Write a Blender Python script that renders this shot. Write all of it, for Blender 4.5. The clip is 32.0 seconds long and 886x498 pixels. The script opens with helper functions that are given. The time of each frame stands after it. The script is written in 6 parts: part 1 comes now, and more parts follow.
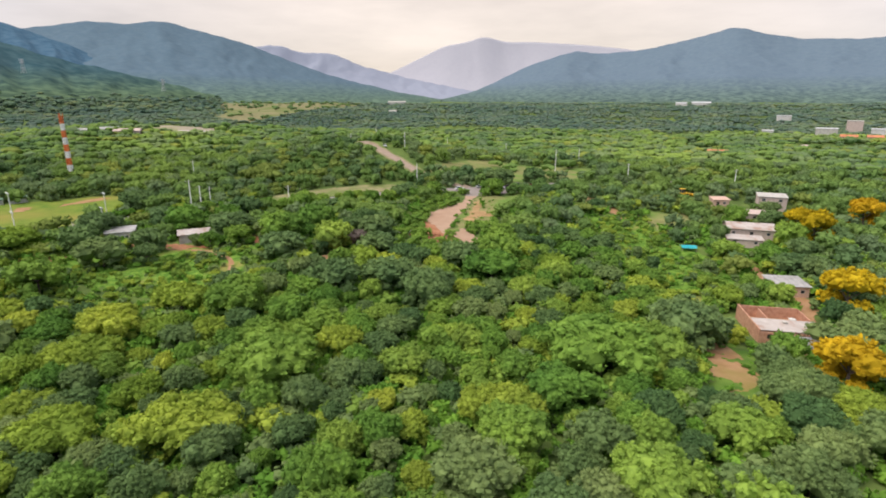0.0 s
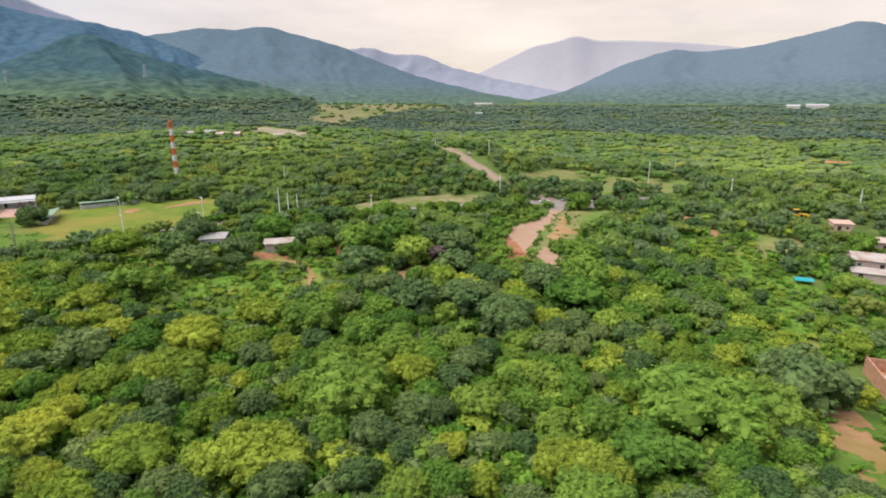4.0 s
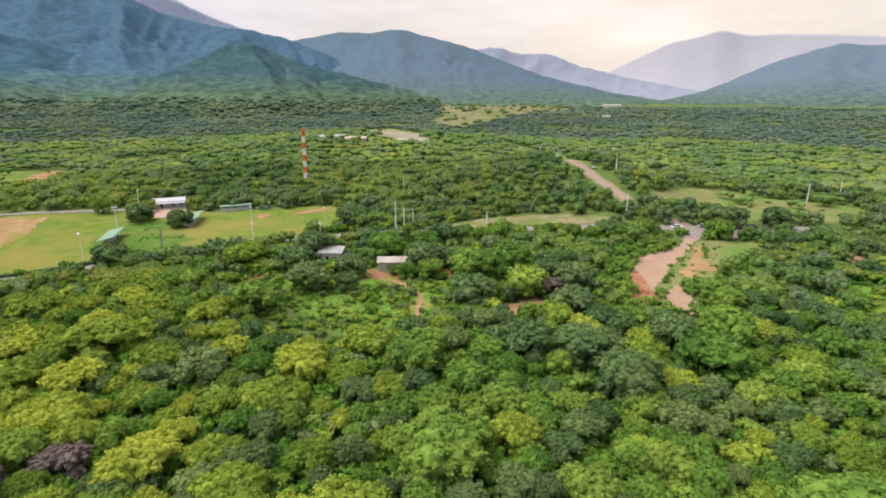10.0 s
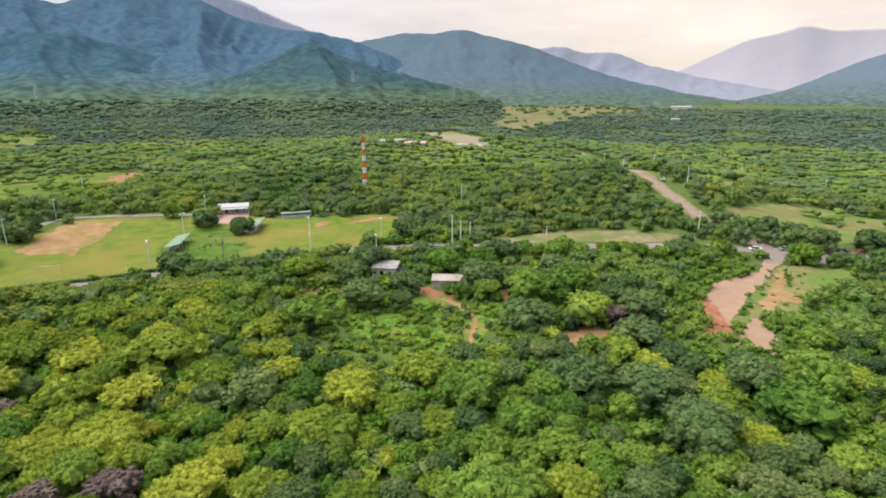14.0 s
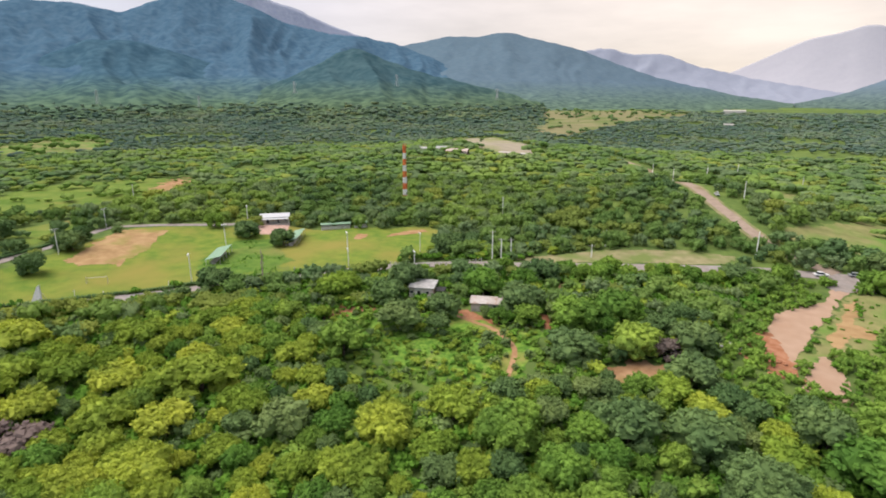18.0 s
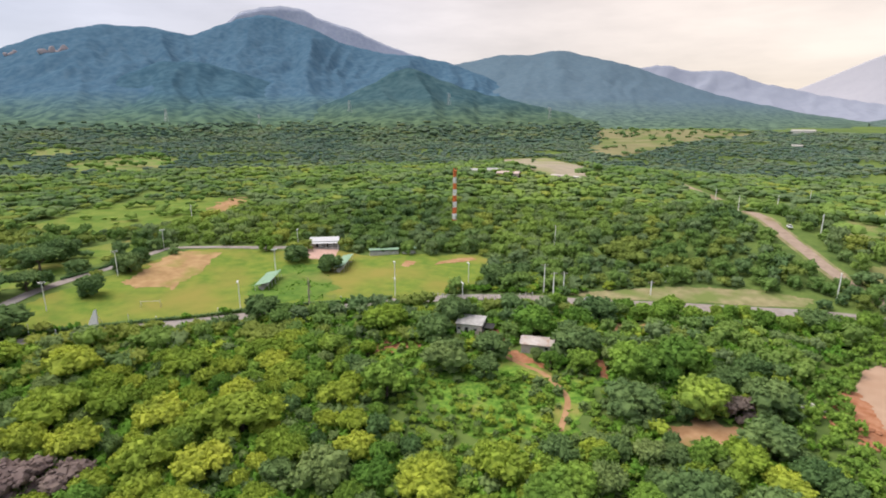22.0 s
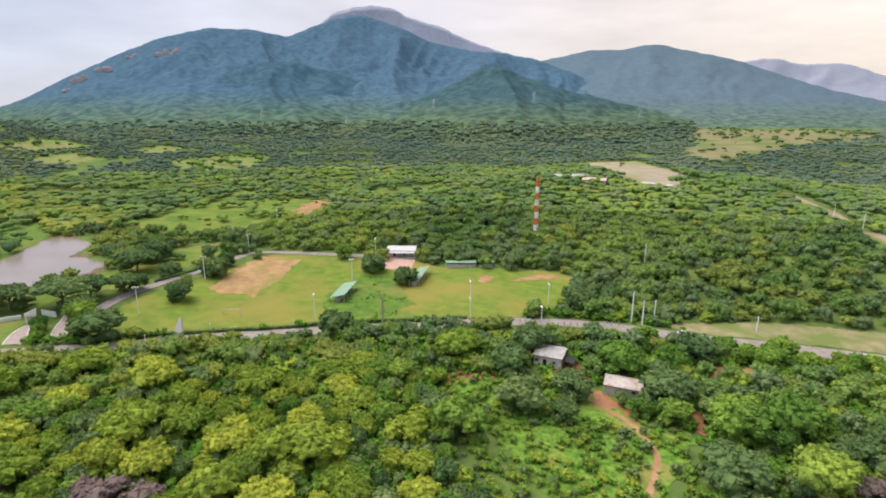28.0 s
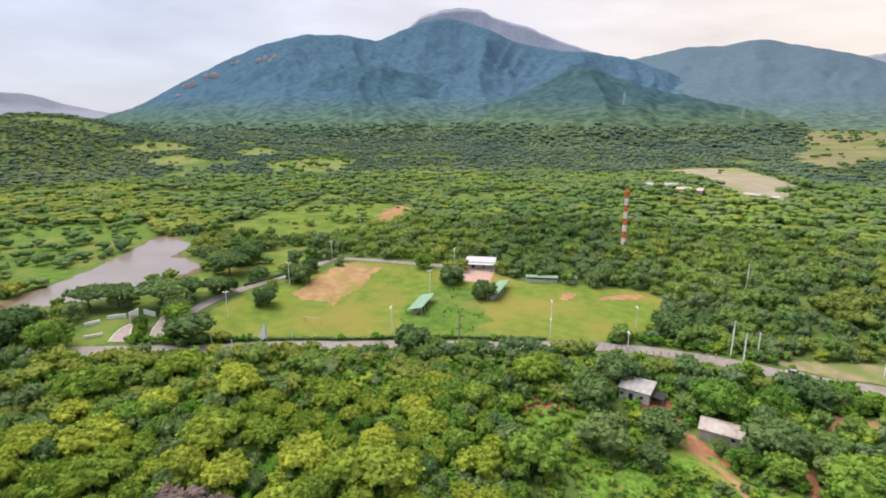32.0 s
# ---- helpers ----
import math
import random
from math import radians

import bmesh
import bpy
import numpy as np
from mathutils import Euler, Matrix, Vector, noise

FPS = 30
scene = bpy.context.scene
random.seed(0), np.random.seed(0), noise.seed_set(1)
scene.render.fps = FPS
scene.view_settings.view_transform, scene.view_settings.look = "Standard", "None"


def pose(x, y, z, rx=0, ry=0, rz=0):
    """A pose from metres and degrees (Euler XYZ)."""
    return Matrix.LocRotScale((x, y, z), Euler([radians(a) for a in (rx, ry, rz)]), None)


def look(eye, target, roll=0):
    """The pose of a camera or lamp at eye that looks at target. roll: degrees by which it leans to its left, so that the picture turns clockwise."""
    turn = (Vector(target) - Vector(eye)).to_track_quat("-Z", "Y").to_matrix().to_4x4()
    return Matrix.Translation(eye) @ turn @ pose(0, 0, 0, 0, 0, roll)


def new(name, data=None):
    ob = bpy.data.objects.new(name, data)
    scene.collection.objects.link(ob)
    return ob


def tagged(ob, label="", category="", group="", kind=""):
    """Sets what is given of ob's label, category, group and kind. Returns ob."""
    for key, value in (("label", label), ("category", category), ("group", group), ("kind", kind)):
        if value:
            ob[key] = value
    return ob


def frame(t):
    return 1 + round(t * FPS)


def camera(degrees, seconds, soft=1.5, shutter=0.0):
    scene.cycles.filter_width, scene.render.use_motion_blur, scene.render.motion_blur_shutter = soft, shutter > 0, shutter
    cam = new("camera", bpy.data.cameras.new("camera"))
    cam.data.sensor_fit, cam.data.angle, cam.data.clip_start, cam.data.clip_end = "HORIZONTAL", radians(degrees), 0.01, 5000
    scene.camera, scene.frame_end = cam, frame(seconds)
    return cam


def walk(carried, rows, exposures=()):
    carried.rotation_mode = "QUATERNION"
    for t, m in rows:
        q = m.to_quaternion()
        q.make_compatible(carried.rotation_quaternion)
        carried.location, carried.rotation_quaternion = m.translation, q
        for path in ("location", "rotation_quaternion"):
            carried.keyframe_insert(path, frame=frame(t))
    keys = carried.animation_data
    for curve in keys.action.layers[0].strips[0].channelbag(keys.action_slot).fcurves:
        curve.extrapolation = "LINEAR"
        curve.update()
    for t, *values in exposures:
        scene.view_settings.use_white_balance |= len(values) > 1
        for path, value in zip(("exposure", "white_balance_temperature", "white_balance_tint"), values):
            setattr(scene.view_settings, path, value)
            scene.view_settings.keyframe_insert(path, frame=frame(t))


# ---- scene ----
cam = camera(79.6, 32.0, soft=1.9)
METRES, EYE, TILT, LEAN, TURN = 60.0, 40.0, -2.5, -8.25, 0.4
ROWS = [
    (0.0, 0.0, 0.0, 0.0, -2.02, -13.56, 8.41),
    (0.5, 0.0038, 0.0109, 0.008, -0.89, -13.37, 8.39),
    (1.0, 0.0063, 0.023, 0.0162, 0.23, -13.19, 8.35),
    (1.5, 0.0076, 0.0362, 0.0249, 1.36, -13.05, 8.29),
    (2.0, 0.008, 0.0507, 0.0331, 2.48, -12.89, 8.22),
    (2.5, 0.0088, 0.0646, 0.0415, 3.62, -12.73, 8.18),
    (3.0, 0.0086, 0.0786, 0.0497, 4.75, -12.57, 8.1),
    (3.5, 0.0084, 0.0922, 0.0581, 5.88, -12.42, 8.03),
    (5.5, 0.0056, 0.1456, 0.0904, 10.43, -11.83, 7.66),
    (6.0, 0.0046, 0.1585, 0.0991, 11.55, -11.69, 7.58),
    (6.5, 0.0036, 0.1713, 0.1076, 12.67, -11.54, 7.5),
    (7.0, 0.0022, 0.1837, 0.1168, 13.79, -11.41, 7.42),
    (7.5, 0.001, 0.1965, 0.1254, 14.91, -11.29, 7.34),
    (8.0, -0.0007, 0.209, 0.1342, 15.95, -11.13, 7.25),
    (8.5, -0.0032, 0.2219, 0.1429, 16.94, -11.03, 7.14),
    (9.0, -0.0044, 0.2344, 0.1523, 17.94, -10.91, 7.06),
    (9.5, -0.0068, 0.2469, 0.1612, 18.91, -10.8, 6.97),
    (10.0, -0.0094, 0.2591, 0.1706, 19.87, -10.71, 6.88),
    (10.5, -0.0127, 0.2714, 0.1801, 20.84, -10.59, 6.78),
    (11.0, -0.0164, 0.2839, 0.1894, 21.74, -10.48, 6.69),
    (11.5, -0.0195, 0.296, 0.1991, 22.57, -10.41, 6.63),
    (12.0, -0.0225, 0.3079, 0.2085, 23.38, -10.31, 6.57),
    (12.5, -0.0264, 0.3196, 0.2181, 24.12, -10.26, 6.5),
    (13.0, -0.0302, 0.3314, 0.2278, 24.83, -10.18, 6.42),
    (13.5, -0.0347, 0.3432, 0.2377, 25.52, -10.1, 6.36),
    (14.0, -0.039, 0.3551, 0.2471, 26.2, -10.04, 6.28),
    (14.5, -0.0438, 0.3669, 0.2561, 26.81, -9.98, 6.21),
    (16.5, -0.0613, 0.4148, 0.291, 28.98, -9.69, 6.02),
    (17.0, -0.0663, 0.4261, 0.3008, 29.49, -9.59, 5.97),
    (17.5, -0.0712, 0.4376, 0.3105, 30.03, -9.48, 5.93),
    (18.0, -0.0758, 0.4496, 0.3199, 30.66, -9.33, 5.88),
    (18.5, -0.0821, 0.4615, 0.3293, 31.3, -9.15, 5.79),
    (19.0, -0.0892, 0.4733, 0.3394, 31.95, -8.95, 5.71),
    (19.5, -0.0963, 0.4855, 0.3485, 32.63, -8.7, 5.63),
    (20.0, -0.1033, 0.4967, 0.3585, 33.3, -8.41, 5.54),
    (20.5, -0.11, 0.5075, 0.3684, 33.97, -8.08, 5.46),
    (21.0, -0.1171, 0.5187, 0.3774, 34.65, -7.76, 5.38),
    (21.5, -0.1248, 0.5304, 0.3871, 35.35, -7.41, 5.3),
    (22.0, -0.1333, 0.5418, 0.3965, 36.01, -7.11, 5.21),
    (22.5, -0.1426, 0.5536, 0.406, 36.68, -7.01, 5.13),
    (23.0, -0.1517, 0.5653, 0.4151, 37.35, -6.96, 5.04),
    (23.5, -0.1609, 0.5768, 0.424, 38.01, -6.93, 4.95),
    (24.0, -0.1697, 0.5878, 0.4327, 38.68, -6.92, 4.85),
    (24.5, -0.1791, 0.5985, 0.4416, 39.35, -6.91, 4.75),
    (25.0, -0.1884, 0.6087, 0.4509, 40.01, -6.91, 4.65),
    (25.5, -0.1968, 0.6184, 0.4593, 40.68, -6.9, 4.57),
    (27.5, -0.2154, 0.6568, 0.4944, 43.79, -6.8, 4.16),
    (28.0, -0.221, 0.6663, 0.5035, 44.68, -6.78, 4.06),
    (28.5, -0.2274, 0.6753, 0.5127, 45.66, -6.72, 3.96),
    (29.0, -0.2344, 0.6834, 0.5217, 46.75, -6.65, 3.85),
    (29.5, -0.241, 0.6904, 0.53, 47.75, -6.58, 3.74),
    (30.0, -0.2492, 0.6978, 0.539, 48.87, -6.49, 3.62),
    (30.5, -0.2583, 0.7053, 0.548, 49.99, -6.42, 3.5),
    (31.0, -0.2684, 0.7132, 0.5574, 51.17, -6.33, 3.37),
    (31.5, -0.2774, 0.7209, 0.5668, 52.28, -6.25, 3.25),
    (32.0, -0.2862, 0.7291, 0.5757, 53.41, -6.16, 3.12),
]
walk(cam, [(t, pose(0, 0, EYE, TILT, LEAN, TURN) @ pose(METRES * x, METRES * y, METRES * z, 90 + pitch, roll, yaw)) for t, x, y, z, yaw, pitch, roll in ROWS], [(0.0, 0.16, 6500, 13), (6.0, 0.22, 6500, 13), (14.0, 0.26, 6500, 13), (24.0, 0.24, 6500, 13), (32.0, 0.36, 6500, 13)])

# ---- sky, sun, exposure ----
world = bpy.data.worlds.new("overcast_sky")
scene.world = world
world.use_nodes = True
wn, wl = world.node_tree.nodes, world.node_tree.links
wn.clear()
w_out = wn.new("ShaderNodeOutputWorld")
w_bg = wn.new("ShaderNodeBackground")
w_sky = wn.new("ShaderNodeTexSky")
w_sky.sky_type = "NISHITA"
w_sky.sun_disc = False
SUN_ELEV, SUN_AZ = radians(60), radians(-110)
w_sky.sun_elevation, w_sky.sun_rotation = SUN_ELEV, SUN_AZ
w_co = wn.new("ShaderNodeTexCoord")
w_dot = wn.new("ShaderNodeVectorMath")
w_dot.operation = "DOT_PRODUCT"
w_dot.inputs[1].default_value = (0.10, 0.985, 0.12)
w_ramp = wn.new("ShaderNodeValToRGB")
w_ramp.color_ramp.elements[0].position, w_ramp.color_ramp.elements[0].color = 0.05, (0.60, 0.64, 0.76, 1)
w_ramp.color_ramp.elements[1].position, w_ramp.color_ramp.elements[1].color = 0.98, (1.0, 0.865, 0.735, 1)
mid_el = w_ramp.color_ramp.elements.new(0.62)
mid_el.color = (0.80, 0.755, 0.775, 1)
w_map = wn.new("ShaderNodeMapping")
w_map.inputs["Scale"].default_value = (1.0, 1.0, 4.5)
w_noise = wn.new("ShaderNodeTexNoise")
w_noise.inputs["Scale"].default_value = 3.2
w_noise.inputs["Detail"].default_value = 6.0
w_noise.inputs["Roughness"].default_value = 0.55
w_rng = wn.new("ShaderNodeMapRange")
w_rng.inputs["From Min"].default_value, w_rng.inputs["From Max"].default_value = 0.32, 0.68
w_rng.inputs["To Min"].default_value, w_rng.inputs["To Max"].default_value = 0.81, 1.07
w_cloud = wn.new("ShaderNodeVectorMath")
w_cloud.operation = "SCALE"
w_blue = wn.new("ShaderNodeVectorMath")
w_blue.operation = "SCALE"
w_blue.inputs["Scale"].default_value = 0.028
w_add = wn.new("ShaderNodeVectorMath")
w_add.operation = "ADD"
wl.new(w_co.outputs["Generated"], w_dot.inputs[0])
wl.new(w_dot.outputs["Value"], w_ramp.inputs["Fac"])
wl.new(w_co.outputs["Generated"], w_map.inputs["Vector"])
wl.new(w_map.outputs["Vector"], w_noise.inputs["Vector"])
wl.new(w_noise.outputs["Fac"], w_rng.inputs["Value"])
wl.new(w_ramp.outputs["Color"], w_cloud.inputs[0])
wl.new(w_rng.outputs["Result"], w_cloud.inputs["Scale"])
wl.new(w_sky.outputs["Color"], w_blue.inputs[0])
wl.new(w_cloud.outputs["Vector"], w_add.inputs[0])
wl.new(w_blue.outputs["Vector"], w_add.inputs[1])
wl.new(w_add.outputs["Vector"], w_bg.inputs["Color"])
w_bg.inputs["Strength"].default_value = 0.78
wl.new(w_bg.outputs["Background"], w_out.inputs["Surface"])

sun_data = bpy.data.lights.new("sun", "SUN")
sun_data.energy, sun_data.angle, sun_data.color = 3.75, radians(60), (1.0, 0.93, 0.82)
sun = new("sun", sun_data)
sun.matrix_world = look((math.sin(SUN_AZ) * math.cos(SUN_ELEV) * 300, math.cos(SUN_AZ) * math.cos(SUN_ELEV) * 300, math.sin(SUN_ELEV) * 300), (0, 0, 0))
scene.view_settings.exposure = 0.0


# ---- materials ----
def material(name, dark, light, scale=1.0, detail=4.0, rough=0.85, bump=0.3, bump_scale=None, bump_depth=0.25, through_light=0.0, random_tone=0.0,
             metal=0.0, patch=None, patch_scale=0.1, patch_low=0.5, patch_high=0.62, space="Object", islands=0.0, spec=0.25):
    """A surface of two tones mixed by a fine noise, with an optional third tone in large patches."""
    m = bpy.data.materials.new(name)
    m.use_nodes = True
    n, l = m.node_tree.nodes, m.node_tree.links
    bsdf = n["Principled BSDF"]
    bsdf.inputs["Roughness"].default_value = rough
    bsdf.inputs["Metallic"].default_value = metal
    bsdf.inputs["Specular IOR Level"].default_value = spec
    if space == "World":
        co = n.new("ShaderNodeNewGeometry").outputs["Position"]
    else:
        co = n.new("ShaderNodeTexCoord").outputs["Object"]
    fine = n.new("ShaderNodeTexNoise")
    fine.inputs["Scale"].default_value, fine.inputs["Detail"].default_value = scale, detail
    l.new(co, fine.inputs["Vector"])
    ramp = n.new("ShaderNodeValToRGB")
    ramp.color_ramp.elements[0].position, ramp.color_ramp.elements[0].color = 0.34, (*dark, 1)
    ramp.color_ramp.elements[1].position, ramp.color_ramp.elements[1].color = 0.68, (*light, 1)
    l.new(fine.outputs["Fac"], ramp.inputs["Fac"])
    colour = ramp.outputs["Color"]
    if patch is not None:
        big = n.new("ShaderNodeTexNoise")
        big.inputs["Scale"].default_value, big.inputs["Detail"].default_value = patch_scale, 5.0
        l.new(co, big.inputs["Vector"])
        rng = n.new("ShaderNodeMapRange")
        rng.inputs["From Min"].default_value, rng.inputs["From Max"].default_value = patch_low, patch_high
        l.new(big.outputs["Fac"], rng.inputs["Value"])
        mix = n.new("ShaderNodeMix")
        mix.data_type = "RGBA"
        mix.inputs[7].default_value = (*patch, 1)
        l.new(rng.outputs["Result"], mix.inputs[0])
        l.new(colour, mix.inputs[6])
        colour = mix.outputs[2]
    for amount, node, socket in ((random_tone, "ShaderNodeObjectInfo", "Random"), (islands, "ShaderNodeNewGeometry", "Random Per Island")):
        if amount > 0:
            src = n.new(node)
            rng = n.new("ShaderNodeMapRange")
            rng.inputs["To Min"].default_value, rng.inputs["To Max"].default_value = 1 - amount, 1 + amount
            l.new(src.outputs[socket], rng.inputs["Value"])
            hsv = n.new("ShaderNodeHueSaturation")
            l.new(rng.outputs["Result"], hsv.inputs["Value"])
            if node == "ShaderNodeObjectInfo":
                hue = n.new("ShaderNodeMapRange")
                hue.inputs["To Min"].default_value, hue.inputs["To Max"].default_value = 0.5 + 0.03 * amount / 0.3, 0.5 - 0.03 * amount / 0.3
                l.new(src.outputs[socket], hue.inputs["Value"])
                l.new(hue.outputs["Result"], hsv.inputs["Hue"])
            l.new(colour, hsv.inputs["Color"])
            colour = hsv.outputs["Color"]
    l.new(colour, bsdf.inputs["Base Color"])
    if bump > 0:
        bn = n.new("ShaderNodeTexNoise")
        bn.inputs["Scale"].default_value, bn.inputs["Detail"].default_value = bump_scale or scale * 3, 3.0
        l.new(co, bn.inputs["Vector"])
        b = n.new("ShaderNodeBump")
        b.inputs["Strength"].default_value, b.inputs["Distance"].default_value = bump, bump_depth
        l.new(bn.outputs["Fac"], b.inputs["Height"])
        l.new(b.outputs["Normal"], bsdf.inputs["Normal"])
    if through_light > 0:
        tr = n.new("ShaderNodeBsdfTranslucent")
        l.new(colour, tr.inputs["Color"])
        ms = n.new("ShaderNodeMixShader")
        ms.inputs["Fac"].default_value = through_light
        l.new(bsdf.outputs["BSDF"], ms.inputs[1])
        l.new(tr.outputs["BSDF"], ms.inputs[2])
        l.new(ms.outputs["Shader"], n["Material Output"].inputs["Surface"])
    return m


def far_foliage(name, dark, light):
    """Woods of the valley floor seen from afar, haze painted into their colours."""
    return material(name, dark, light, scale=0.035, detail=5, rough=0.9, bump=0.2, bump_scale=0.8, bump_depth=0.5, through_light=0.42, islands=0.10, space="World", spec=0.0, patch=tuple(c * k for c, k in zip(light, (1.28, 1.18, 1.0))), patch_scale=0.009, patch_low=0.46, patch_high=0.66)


def foliage(name, dark, light, tone=0.22):
    deep = tuple(c * 0.80 for c in dark)
    return material(name, dark, light, scale=0.10, detail=3, rough=0.8, bump=0.4, bump_scale=1.5, bump_depth=0.3, through_light=0.25, random_tone=tone, islands=0.14, space="World", spec=0.05,
                    patch=deep, patch_scale=0.9, patch_low=0.50, patch_high=0.74)


LEAF = {
    "olive": foliage("olive_leaves", (0.215, 0.305, 0.045), (0.385, 0.470, 0.064)),
    "green": foliage("green_leaves", (0.138, 0.250, 0.046), (0.268, 0.415, 0.068)),
    "dark": foliage("dark_leaves", (0.098, 0.172, 0.064), (0.172, 0.265, 0.088)),
    "grey": foliage("grey_green_leaves", (0.132, 0.205, 0.072), (0.205, 0.288, 0.096)),
    "yellow": foliage("yellow_blossom", (0.40, 0.28, 0.014), (0.62, 0.43, 0.02), 0.1),
    "dry": foliage("dry_twigs", (0.17, 0.13, 0.12), (0.25, 0.20, 0.17), 0.1),
    "weed": foliage("low_weeds", (0.094, 0.231, 0.033), (0.176, 0.352, 0.046)),
}
# haze put into the leaf tones for the middle distance
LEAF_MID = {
    "olive": far_foliage("hazy_valley_olive_leaves", (0.205, 0.277, 0.070), (0.296, 0.362, 0.091)),
    "green": far_foliage("hazy_valley_green_leaves", (0.156, 0.267, 0.078), (0.243, 0.364, 0.100)),
    "dark": far_foliage("hazy_valley_dark_leaves", (0.127, 0.219, 0.090), (0.185, 0.288, 0.112)),
    "grey": far_foliage("hazy_valley_grey_leaves", (0.165, 0.245, 0.119), (0.229, 0.323, 0.145)),
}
# further off the leaves are painted greyer and bluer for thicker haze
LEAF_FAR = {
    "olive": far_foliage("hazy_far_olive_leaves", (0.162, 0.218, 0.122), (0.210, 0.267, 0.143)),
    "green": far_foliage("hazy_far_green_leaves", (0.120, 0.198, 0.136), (0.166, 0.249, 0.161)),
    "dark": far_foliage("hazy_far_dark_leaves", (0.098, 0.166, 0.136), (0.135, 0.210, 0.158)),
    "grey": far_foliage("hazy_far_grey_leaves", (0.132, 0.197, 0.158), (0.176, 0.240, 0.182)),
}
BARK = material("bark", (0.10, 0.075, 0.055), (0.22, 0.18, 0.14), scale=3, rough=0.95, bump=0.5)
SOIL = material("forest_ground", (0.072, 0.118, 0.034), (0.13, 0.185, 0.050), scale=0.25, detail=8, bump=0.6, bump_scale=0.7,
                patch=(0.14, 0.20, 0.05), patch_scale=0.02, patch_low=0.5, patch_high=0.66, spec=0.03)
LAWN = material("mown_grass", (0.105, 0.175, 0.030), (0.185, 0.235, 0.042), scale=0.22, detail=12, bump=0.4, bump_scale=1.5,
                patch=(0.235, 0.215, 0.055), patch_scale=0.035, patch_low=0.44, patch_high=0.66, spec=0.03)
DRY_GRASS = material("dry_grass", (0.175, 0.185, 0.070), (0.26, 0.245, 0.105), scale=0.2, detail=8, bump=0.3, bump_scale=2,
                     patch=(0.125, 0.22, 0.045), patch_scale=0.07, patch_low=0.44, patch_high=0.62, spec=0.03)
STUBBLE = material("worn_roadside_grass", (0.205, 0.19, 0.095), (0.30, 0.265, 0.15), scale=0.3, detail=10, bump=0.3, bump_scale=2, patch=(0.15, 0.19, 0.06), patch_scale=0.09, patch_low=0.46, patch_high=0.62, spec=0.03)
MEADOW = material("green_meadow", (0.062, 0.150, 0.022), (0.190, 0.310, 0.050), scale=0.9, detail=10, bump=0.5, bump_scale=1.2,
                  patch=(0.25, 0.235, 0.07), patch_scale=0.10, patch_low=0.54, patch_high=0.66, spec=0.03)
PASTURE = material("rough_pasture", (0.070, 0.145, 0.026), (0.135, 0.215, 0.042), scale=0.25, detail=12, bump=0.5, bump_scale=1.2,
                   patch=(0.19, 0.20, 0.06), patch_scale=0.04, patch_low=0.5, patch_high=0.7, spec=0.03)
GRAVEL = material("pale_levelled_ground", (0.27, 0.24, 0.18), (0.36, 0.31, 0.23), scale=0.1, detail=8, bump=0.2, bump_scale=1, patch=(0.22, 0.24, 0.09), patch_scale=0.02, patch_low=0.48, patch_high=0.62, spec=0.03)
SANDY = material("trodden_sand", (0.29, 0.185, 0.09), (0.40, 0.27, 0.14), scale=0.25, detail=12, bump=0.2, bump_scale=2,
                 patch=(0.20, 0.21, 0.05), patch_scale=0.08, patch_low=0.50, patch_high=0.68, spec=0.03)
DIRT = material("orange_dirt", (0.29, 0.165, 0.085), (0.41, 0.255, 0.145), scale=0.35, detail=8, bump=0.3, bump_scale=2,
                patch=(0.24, 0.19, 0.065), patch_scale=0.06, patch_low=0.55, patch_high=0.7, spec=0.03)
PALE_DIRT = material("pale_dirt", (0.355, 0.240, 0.168), (0.405, 0.282, 0.203), scale=0.3, detail=8, bump=0.25, bump_scale=2,
                     patch=(0.33, 0.205, 0.135), patch_scale=0.05, patch_low=0.55, patch_high=0.75, spec=0.03)
SUNNY = material("sunny_pasture", (0.092, 0.162, 0.028), (0.175, 0.225, 0.048), scale=0.12, detail=12, bump=0.5, bump_scale=1.2,
                 patch=(0.225, 0.20, 0.065), patch_scale=0.03, patch_low=0.5, patch_high=0.66, spec=0.03)
TAN_GRASS = material("tan_grass", (0.175, 0.170, 0.085), (0.24, 0.218, 0.115), scale=0.03, detail=10, bump=0.3, bump_scale=0.5,
                     patch=(0.13, 0.17, 0.055), patch_scale=0.012, patch_low=0.48, patch_high=0.60, spec=0.03)
HILL_DIRT = material("greyish_dirt_road", (0.27, 0.205, 0.16), (0.35, 0.275, 0.22), scale=0.4, detail=8, bump=0.25, bump_scale=2,
                     patch=(0.22, 0.17, 0.10), patch_scale=0.05, patch_low=0.55, patch_high=0.7, spec=0.03)
MUD = material("pond_mud", (0.13, 0.10, 0.058), (0.21, 0.15, 0.09), scale=0.3, detail=7, bump=0.3, bump_scale=1.5, patch=(0.11, 0.175, 0.04), patch_scale=0.05, patch_low=0.42, patch_high=0.54, spec=0.03)
RED_DIRT = material("red_earth", (0.28, 0.115, 0.058), (0.39, 0.20, 0.12), scale=0.6, detail=6, bump=0.6, bump_scale=2, spec=0.03)
ROAD = material("worn_asphalt", (0.22, 0.19, 0.175), (0.30, 0.26, 0.24), scale=0.5, detail=7, bump=0.15, bump_scale=8,
                patch=(0.28, 0.26, 0.25), patch_scale=0.08)


